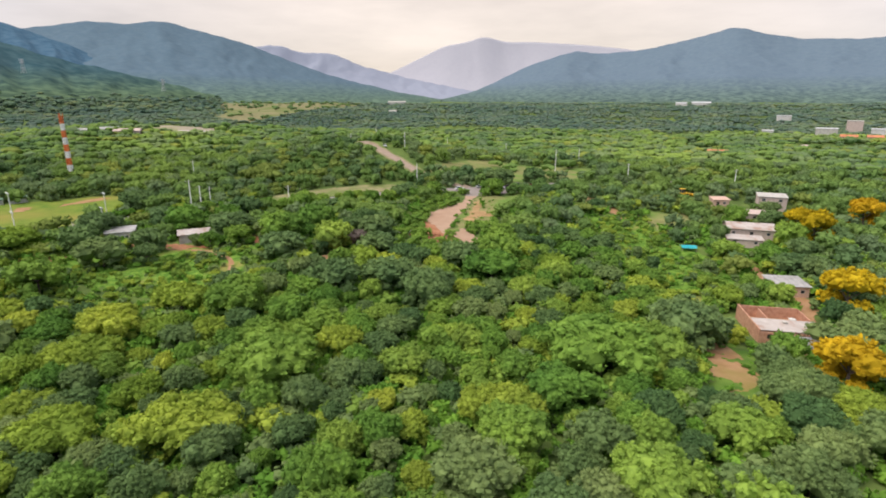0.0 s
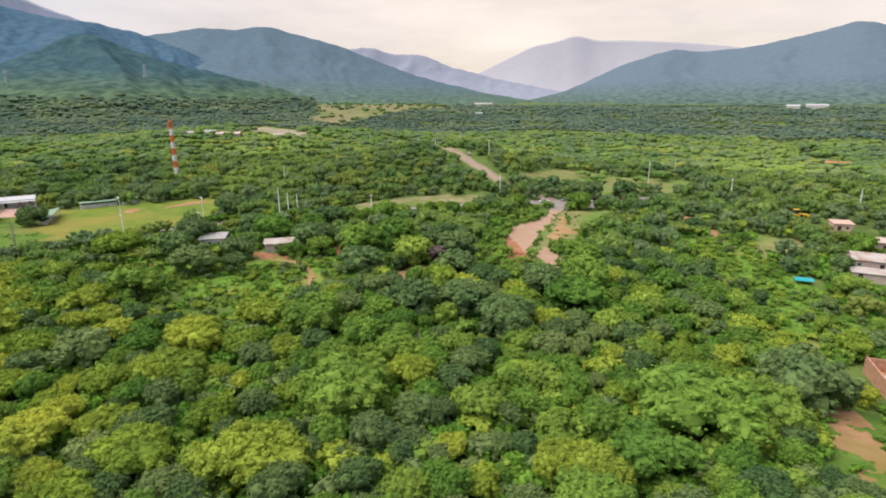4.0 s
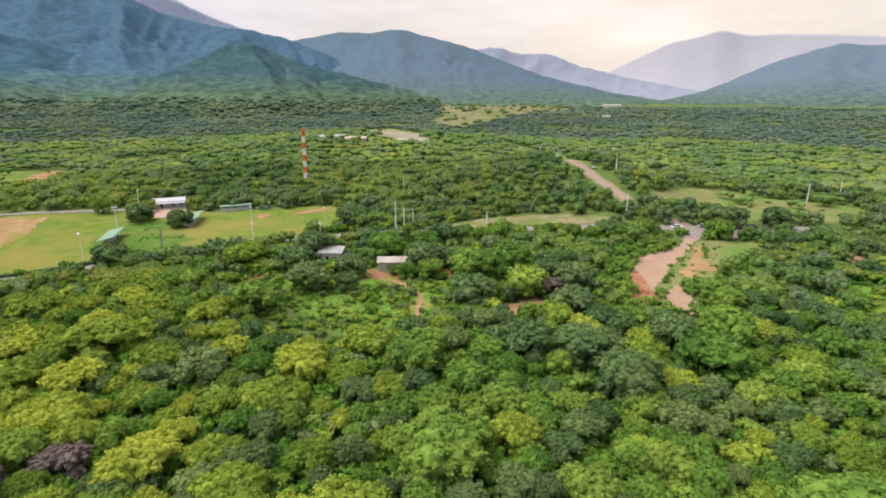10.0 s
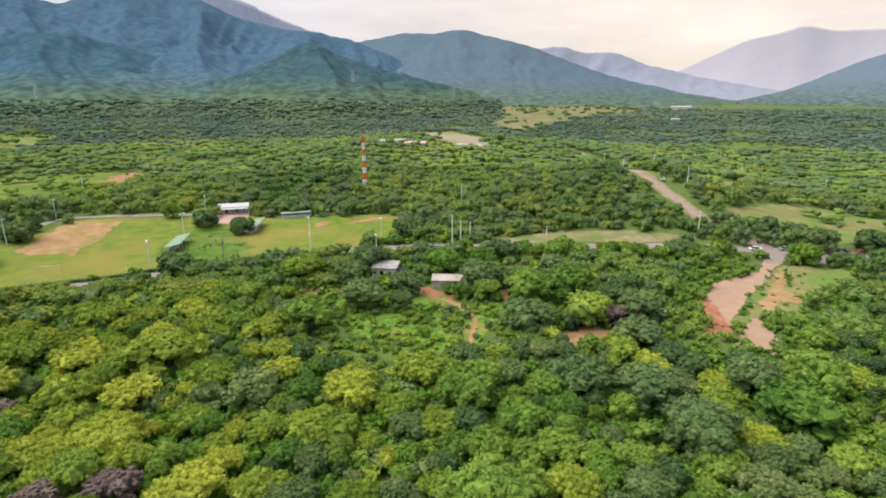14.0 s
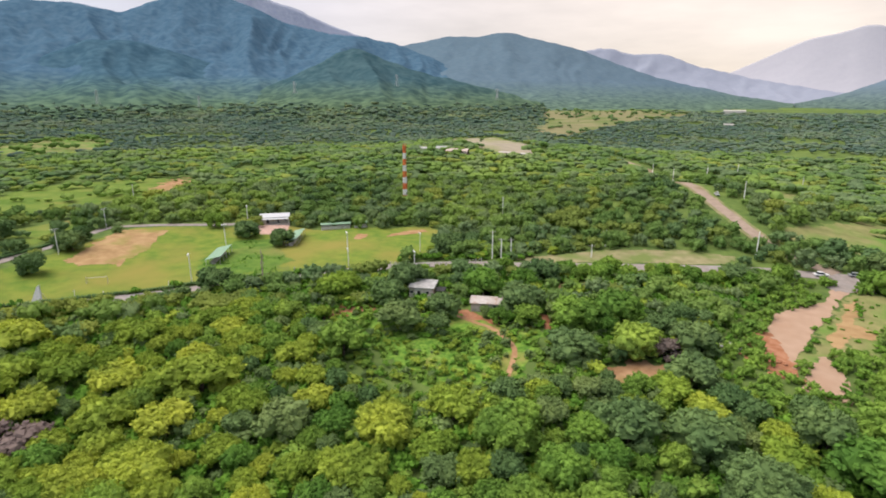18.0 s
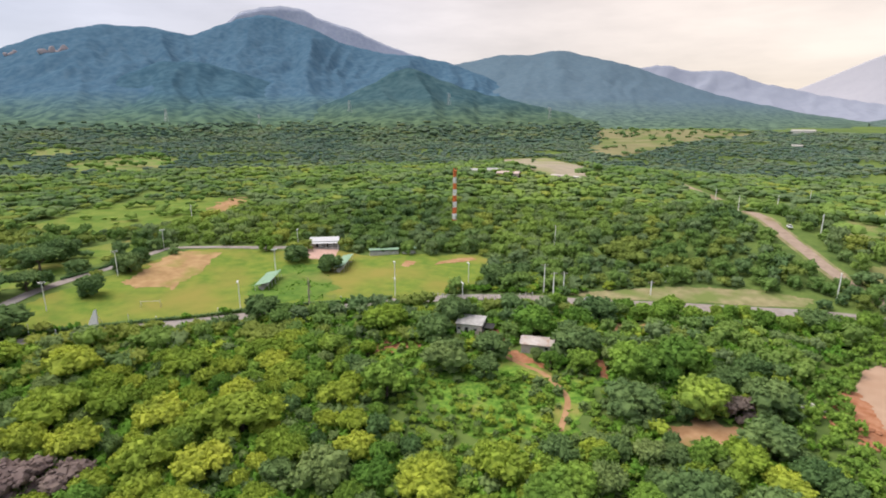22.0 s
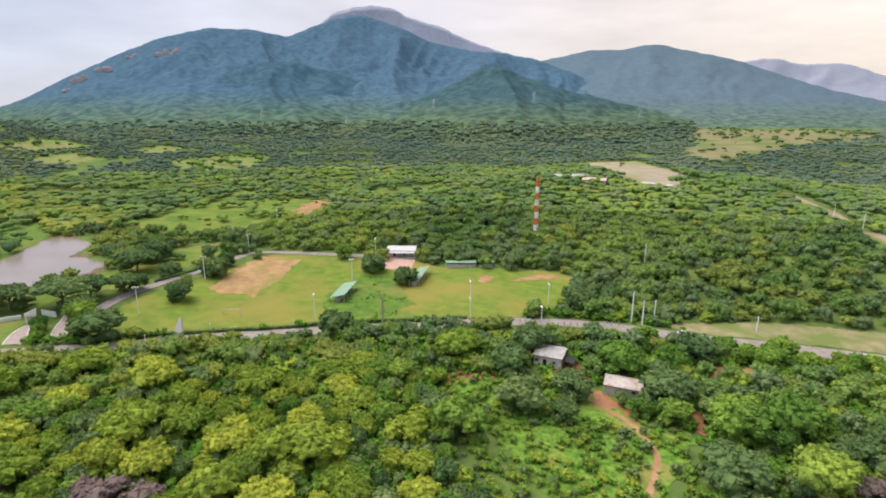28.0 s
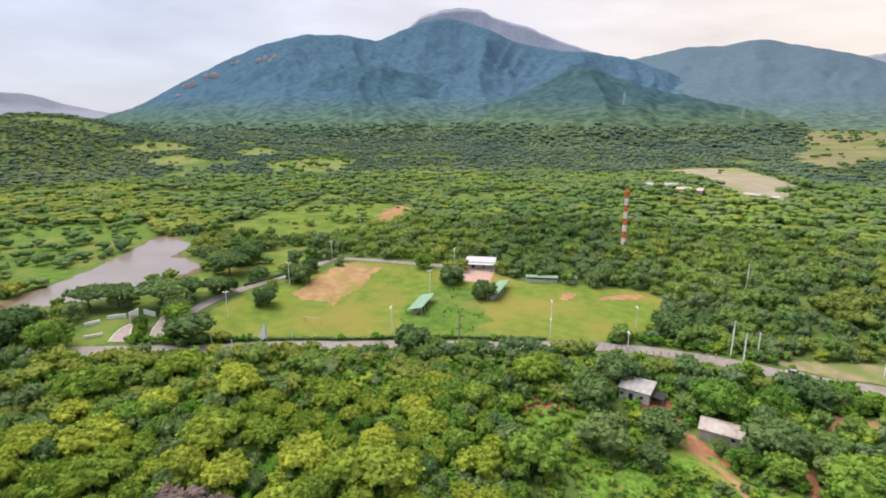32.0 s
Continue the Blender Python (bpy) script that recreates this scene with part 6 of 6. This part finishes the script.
GROVE_GREEN_1 = [(-25.2, 81.8, 1.83), (-13.3, 54.1, 0.96), (-41.5, 52.8, 0.89), (-39.7, 106.3, 1.64), (25.8, 49.0, 1.23), (16.3, 125.5, 1.8), (20.8, 70.7, 1.36), (31.8, 72.2, 0.83), (29.4, 81.7, 2.26), (40.1, 86.0, 1.54), (10.4, 58.7, 1.26), (-8.6, 101.2, 0.82), (41.0, 59.4, 1.03), (-3.4, 82.0, 1.03), (-28.5, 102.2, 1.12), (-14.6, 99.5, 0.72), (20.0, 138.0, 1.5), (-26.7, 150.5, 1.39), (29.1, 227.0, 1.19), (-73.8, 164.9, 2.37), (-42.9, 156.4, 1.96), (-34.7, 165.1, 2.05), (-88.1, 116.8, 1.34), (-213.4, 175.8, 1.05), (-210.9, 73.8, 1.13), (-209, 38, 1.5)]
GROVE_DARK_1 = [(-8.6, 121.6, 1.58), (50.5, 94.9, 1.86), (52.8, 62.0, 1.02), (99.9, 134.5, 1.28), (110.9, 147.1, 1.17), (60.0, 82.0, 0.7), (43.0, 80.0, 0.7), (-21.0, 117.7, 1.5), (0.4, 111.8, 1.56), (10.0, 133.0, 1.3), (-13.0, 142.0, 1.4), (-14.5, 157.0, 1.4), (-8.0, 211.0, 1.3), (-38.3, 140.0, 2.13), (-59.5, 159.0, 2.11), (35.1, 244.1, 2.28), (52.2, 251.5, 1.49), (-95.4, 145.3, 1.3), (-77.6, 146.5, 1.2), (-99.0, 159.8, 2.1), (-62.8, 185.7, 1.4), (-106.5, 199.0, 1.9), (-191.9, 175.6, 1.4), (-209.9, 103.0, 1.16), (-171.0, 175.9, 1.31), (-225.2, 123.0, 1.27)]
GROVE_GREY_1 = [(22.3, 59.4, 0.99), (5.4, 52.3, 1.31), (42.3, 48.7, 0.99), (78.8, 88.6, 1.47), (-34.9, 116.0, 0.88), (-78.3, 88.7, 1.33), (-83.6, 134.4, 1.51), (-73.6, 137.1, 0.83), (-195.1, 74.4, 1.96), (-150.1, 127.2, 1.42)]
GROVE_YELLOW_1 = [(68.1, 74.8, 1.2), (96.3, 110.6, 1.3), (121.6, 157.8, 1.3), (147.4, 169.8, 1.28), (125.3, 169.7, 1.08)]
GROVE_DRY_1 = [(-77.9, 59.8, 1.53), (-85.2, 53.4, 1.19), (-20.2, 152.9, 1.5), (-118.5, 54.6, 2.08), (-113.4, 59.8, 1.8)]

GROVE_SHORE = [(-225, 31, 1.7), (-220, 24, 1.6), (-236, 20, 1.8), (-227.5, 94.9, 0.9), (-215.5, 74.2, 1.1), (-227.6, 122, 1.1), (-234, 131, 0.8), (-262, 112, 1.7)]
GROVE_UMBRELLA = [(-226, 71, 1.5), (-234.5, 58.6, 1.05), (-239, 50, 1.05), (-250.8, 101.2, 1.4), (-228, 80, 1.0), (-227.6, 90, 0.9)]
ROAD_TREES = [(-60, 183, 1.5), (-66, 176, 1.0), (-53, 187, 0.8), (-46, 194, 1.0), (-77, 186, 0.9)]
EAST_TREES = [(63, 150, 0.36), (74, 162, 0.41), (70, 178, 0.36), (78, 188, 0.41), (66, 200, 0.8), (58, 128, 0.8), (60, 112, 0.6), (76, 172, 0.27), (64, 141, 0.45), (72, 128, 0.41), (80, 140, 0.5), (100, 145, 1.1), (96, 166, 0.8), (115, 158, 1.2), (120, 176, 1.1), (111, 183, 1.0), (128, 190, 0.9), (90, 150, 1.0), (104, 132, 1.2), (84, 121, 0.7), (88, 96, 1.0), (66, 86, 0.8)]
rng_road = np.random.default_rng(61)
for k in range(26):
    u = k / 25
    x = -62 + 76 * u + rng_road.uniform(-2, 2)
    y = 203 + 0.36 * (x + 65) - rng_road.uniform(6.0, 15.0)
    if x < 4:
        ROAD_TREES.append((round(x, 1), round(y, 1), round(rng_road.uniform(0.45, 0.85), 2)))
ROAD_TREES = [q for q in ROAD_TREES if math.hypot(q[0] + 54, q[1] - 182) > 10]
GROVES = {"olive": [(x, y, s * 0.82) for x, y, s in GROVE_OLIVE_1 + GROVE_OLIVE_2], "green": GROVE_GREEN_1 + EAST_TREES[1::2] + ROAD_TREES + [(-211, 62.3, 0.6), (-207, 61.3, 0.5), (-203, 60.5, 0.4)], "umbrella": GROVE_UMBRELLA, "dark": GROVE_DARK_1 + GROVE_SHORE + EAST_TREES[::2], "grey": GROVE_GREY_1, "yellow": GROVE_YELLOW_1, "dry": GROVE_DRY_1}
taken = []
rng_wood = np.random.default_rng(7)
for kind_name, grove in GROVES.items():
    for i, (x, y, s) in enumerate(grove):
        s = min(s, 1.55) if y > 130 else s
        tree(kind_name, x, y, s, rng_wood.uniform(0, 6.28), i)
        taken.append((x, y, s * SHAPES[kind_name][0] / 2))
taken = np.array(taken)
# circles without trees; three clear the camera's view of cottage and shed
TREE_FREE = np.array([(-203, 201.5, 9), (-91.5, 158.5, 5), (-69.5, 157.8, 6), (-72, 150, 4), (74.5, 102.5, 12), (72, 91.5, 6), (92, 125.5, 7), (109, 171, 10), (102, 161, 7), (134, 199, 8), (121, 186, 6), (117.5, 206, 5), (-177, 150, 9), (-172, 184, 9), (83, 158, 5), (110, 222, 6), (-92, 149, 4), (-70, 146, 5)])


def free_of(x, y, r, others, k=1.0):
    """Whether a crown of radius r at each place keeps clear of the others."""
    d = np.hypot(x[:, None] - others[None, :, 0], y[:, None] - others[None, :, 1])
    return (d > k * (r[:, None] + others[None, :, 2])).all(1)


def grow(r0, r1, spacing, seed, low, high):
    xs, ys, rng = scatter(r0, r1, spacing, seed, -106, 62)
    sizes = low + (high - low) * rng.uniform(0, 1, len(xs)) ** 1.4
    glade = (soft_noise(xs, ys, 75, 12.0) > 0.30) & (np.hypot(xs, ys) > 400) if r0 > 100 else np.zeros(len(xs), bool)
    sel = ~is_open(xs, ys) & ~(glade & (rng.uniform(0, 1, len(xs)) < 0.85)) & free_of(xs, ys, sizes * 4.2, taken, 0.66) & free_of(xs, ys, sizes * 4.2, TREE_FREE, 0.85)
    return xs[sel], ys[sel], sizes[sel], rng


xs, ys, sizes, rng_wood = grow(18, 152, 5.7, 11, 0.42, 1.02)
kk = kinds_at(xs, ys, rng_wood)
for x, y, k, s in zip(xs, ys, kk, sizes):
    tree(KINDS[k], x, y, s, rng_wood.uniform(0, 6.28), int(rng_wood.integers(4)))
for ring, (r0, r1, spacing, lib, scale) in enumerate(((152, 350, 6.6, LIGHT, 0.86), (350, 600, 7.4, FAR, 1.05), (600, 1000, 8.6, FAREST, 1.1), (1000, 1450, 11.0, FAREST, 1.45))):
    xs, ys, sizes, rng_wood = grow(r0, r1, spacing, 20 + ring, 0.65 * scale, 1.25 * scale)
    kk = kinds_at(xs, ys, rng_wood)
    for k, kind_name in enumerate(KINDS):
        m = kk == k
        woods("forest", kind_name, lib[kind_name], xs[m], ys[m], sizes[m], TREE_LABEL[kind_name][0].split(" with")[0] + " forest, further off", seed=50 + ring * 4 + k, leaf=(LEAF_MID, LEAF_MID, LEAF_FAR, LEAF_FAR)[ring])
# undergrowth in the gaps
xs, ys, rng_wood = scatter(0, 200, 2.8, 31, -106, 62)
low = inside(xs, ys, LOW_POLYS[0]) | inside(xs, ys, CLEARING) | inside(xs, ys, EAST_MEADOW) | inside(xs, ys, EAST_WEEDS) | (inside(xs, ys, LOT_GRASS) | inside(xs, ys, EAST_SLOPE) | inside(xs, ys, LOW_POLYS[1]) & ~inside(xs, ys, LOT) & ~inside(xs, ys, LOT_TWO)) & (rng_wood.uniform(0, 1, len(xs)) < 0.8)
sel = (~is_open(xs, ys, 0.8) | (rng_wood.uniform(0, 1, len(xs)) < 0.75) & low) & free_of(xs, ys, np.full(len(xs), 0.5), TREE_FREE, 0.9) & free_of(xs, ys, np.full(len(xs), 0.2), taken, 0.28)
xs = xs + np.where(low, rng_wood.uniform(-2.2, 2.2, len(xs)), 0)
ys = ys + np.where(low, rng_wood.uniform(-2.2, 2.2, len(ys)), 0)
woods("undergrowth", "weed", LIGHT["weed"], xs[sel], ys[sel], np.where(low[sel], 0.28 + 0.75 * rng_wood.uniform(0, 1, sel.sum()) ** 1.6, rng_wood.uniform(0.8, 1.9, sel.sum())), "bright green undergrowth between the trees", "undergrowth", seed=99)
for b_at, (kind_name, share) in enumerate((("green", 0.5), ("dark", 0.3), ("grey", 0.3), ("olive", 0.25))):
    xs, ys, rng_wood = scatter(0, 210, 5.2, 40 + b_at, -106, 62)
    low = inside(xs, ys, CLEARING) | inside(xs, ys, EAST_MEADOW)
    sel = (~is_open(xs, ys, 0.9) | low & (rng_wood.uniform(0, 1, len(xs)) < np.where(inside(xs, ys, EAST_MEADOW), 0.30, 0.42))) & (rng_wood.uniform(0, 1, len(xs)) < share) & free_of(xs, ys, np.full(len(xs), 1.0), TREE_FREE, 0.9) & free_of(xs, ys, np.full(len(xs), 0.5), taken, 0.45)
    woods("bushes", kind_name, BUSH[kind_name], xs[sel], ys[sel], rng_wood.uniform(0.28, 0.66, sel.sum()) * np.where(low[sel], 0.62, 1.0), {"green": "green", "dark": "dark green", "grey": "grey-green", "olive": "yellow-green"}[kind_name] + " bushes filling the forest floor", "bushes", seed=120 + b_at)
# waist-high scrub over the weedy clearing
for b_at, (kind_name, share) in enumerate((("green", 0.60), ("dark", 0.06), ("olive", 0.42), ("grey", 0.14))):
    xs, ys, rng_wood = scatter(90, 240, 2.1, 220 + b_at, -106, 62)
    sel = (inside(xs, ys, CLEARING) | inside(xs, ys, LOW_POLYS[0]) | inside(xs, ys, EAST_WEEDS) | inside(xs, ys, EAST_MEADOW)) & (rng_wood.uniform(0, 1, len(xs)) < share * (0.55 + 1.3 * soft_noise(xs, ys, 8, 21.0 + b_at))) & (near_line(xs, ys, FOOT_PATH) > 1.8) & free_of(xs, ys, np.full(len(xs), 0.4), TREE_FREE, 0.9)
    woods("clearing_scrub", kind_name, BUSH[kind_name], xs[sel], ys[sel], rng_wood.uniform(0.10, 0.34, sel.sum()), {"green": "bright green", "dark": "dark green", "olive": "yellow-green", "grey": "grey-green"}[kind_name] + " waist-high scrub over the weedy clearing", "scrub", seed=230 + b_at)
# scattered bushes over the open meadows
for b_at, (poly, share) in enumerate(((NORTH_MEADOW, 0.6), (WEST_GRASS, 0.22), (WEST_BANK_GRASS, 0.2), (EAST_GRASS, 0.2), (FAR_MEADOW, 0.13), (FAR_CLEAR, 0.25), (GLADE_1, 0.3), (GLADE_2, 0.3), (GLADE_3, 0.2), (ROAD_GRASS, 0.12), (HILL_TOP, 0.05))):
    xs, ys, rng_wood = scatter(150, 1500, 9.0 if b_at < 4 else 14.0, 60 + b_at, -106, 62)
    sel = inside(xs, ys, poly) & (rng_wood.uniform(0, 1, len(xs)) < share)
    woods("meadow_bushes", ("dark", "green")[b_at % 2], FAR["dark"], xs[sel], ys[sel], rng_wood.uniform(0.5, 1.0, sel.sum()) ** 2 * 1.2 * (1.0 if b_at < 4 else 1.4), "scattered bushes on the open meadow", "bushes", seed=140 + b_at, leaf=LEAF_MID)
xs, ys, rng_wood = scatter(120, 300, 1.9, 81, -106, 62)
sel = inside(xs, ys, FIELD_WEEDS) & (soft_noise(xs, ys, 9, 4.0) > 0.12) & free_of(xs, ys, np.full(len(xs), 0.2), TREE_FREE, 0.75)
woods("field_weeds", "weed", LIGHT["weed"], xs[sel], ys[sel], rng_wood.uniform(0.2, 0.5, sel.sum()), "knee-high green weeds between the two pitches", "weeds", seed=160)
xs, ys, rng_wood = scatter(100, 300, 3.2, 82, -106, 62)
sel = (inside(xs, ys, LOW_POLYS[2]) | inside(xs, ys, LOW_POLYS[3])) & (near_line(xs, ys, MAIN_ROAD) > 5.5) & (rng_wood.uniform(0, 1, len(xs)) < 0.7)
woods("verge_bushes", "green", BUSH["green"], xs[sel], ys[sel], rng_wood.uniform(0.22, 0.5, sel.sum()), "low green bushes along the road verge", "bushes", seed=161)
# verge thicket round the dirt lot
xs, ys, rng_wood = scatter(100, 260, 3.4, 83, -106, 62)
sel = inside(xs, ys, LOW_POLYS[1]) & ~inside(xs, ys, LOT) & ~inside(xs, ys, LOT_TWO) & ~inside(xs, ys, LOT_GRASS) & (near_line(xs, ys, MAIN_ROAD) > 6) & free_of(xs, ys, np.full(len(xs), 0.1), np.array([(16, 216, 5)]), 1.0)
woods("lot_bushes", "green", BUSH["green"], xs[sel], ys[sel], rng_wood.uniform(0.22, 0.5, sel.sum()), "green bushes round the dirt lot", "bushes", seed=162)
# woods over the mountain foot
rng_wood = np.random.default_rng(90)
slope = np.concatenate([np.array(v) for v in SLOPES.values()])
slope = slope[(slope[:, 2] < 30 + 20 * rng_wood.uniform(0, 1, len(slope))) & (np.hypot(slope[:, 0] + 10, slope[:, 1] - 25) < 1900)]
slope = slope[rng_wood.permutation(len(slope))[:10000]]
kk = rng_wood.choice(4, len(slope), p=[0.15, 0.35, 0.25, 0.25])
for k, kind_name in enumerate(KINDS):
    m = slope[kk == k]
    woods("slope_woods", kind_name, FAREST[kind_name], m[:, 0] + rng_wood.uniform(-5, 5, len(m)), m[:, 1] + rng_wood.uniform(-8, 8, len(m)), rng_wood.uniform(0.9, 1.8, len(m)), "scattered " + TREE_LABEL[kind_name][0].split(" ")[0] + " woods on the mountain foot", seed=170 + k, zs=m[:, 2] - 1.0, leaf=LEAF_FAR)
# trees on the slope below and behind the start of the flight
for b_at, kind_name in enumerate(KINDS):
    xs, ys, rng_wood = scatter(0, 110, 8.0, 190 + b_at, -181, 181)
    d, az = np.hypot(xs + 10, ys - 20), np.degrees(np.arctan2(xs + 10, ys - 20))
    sel = ((d < 20) | (az < -106) | (az > 62)) & (rng_wood.uniform(0, 1, len(xs)) < (0.3, 0.5, 0.35, 0.3)[b_at]) & ~is_open(xs, ys) & free_of(xs, ys, np.full(len(xs), 3.0), taken, 0.7) & free_of(xs, ys, np.full(len(xs), 3.0), TREE_FREE, 0.8)
    woods("forest", kind_name, LIGHT[kind_name], xs[sel], ys[sel], rng_wood.uniform(0.7, 1.15, sel.sum()), TREE_LABEL[kind_name][0].split(" with")[0] + " forest on the near slope", seed=200 + b_at)
xs, ys, rng_wood = scatter(0, 100, 4.2, 210, -181, 181)
az = np.degrees(np.arctan2(xs + 10, ys - 20))
sel = ((az < -106) | (az > 62)) & ~is_open(xs, ys) & free_of(xs, ys, np.full(len(xs), 0.5), TREE_FREE, 0.9)
woods("undergrowth", "weed", LIGHT["weed"], xs[sel], ys[sel], rng_wood.uniform(0.8, 1.7, sel.sum()), "bright green undergrowth on the near slope", "undergrowth", seed=211)
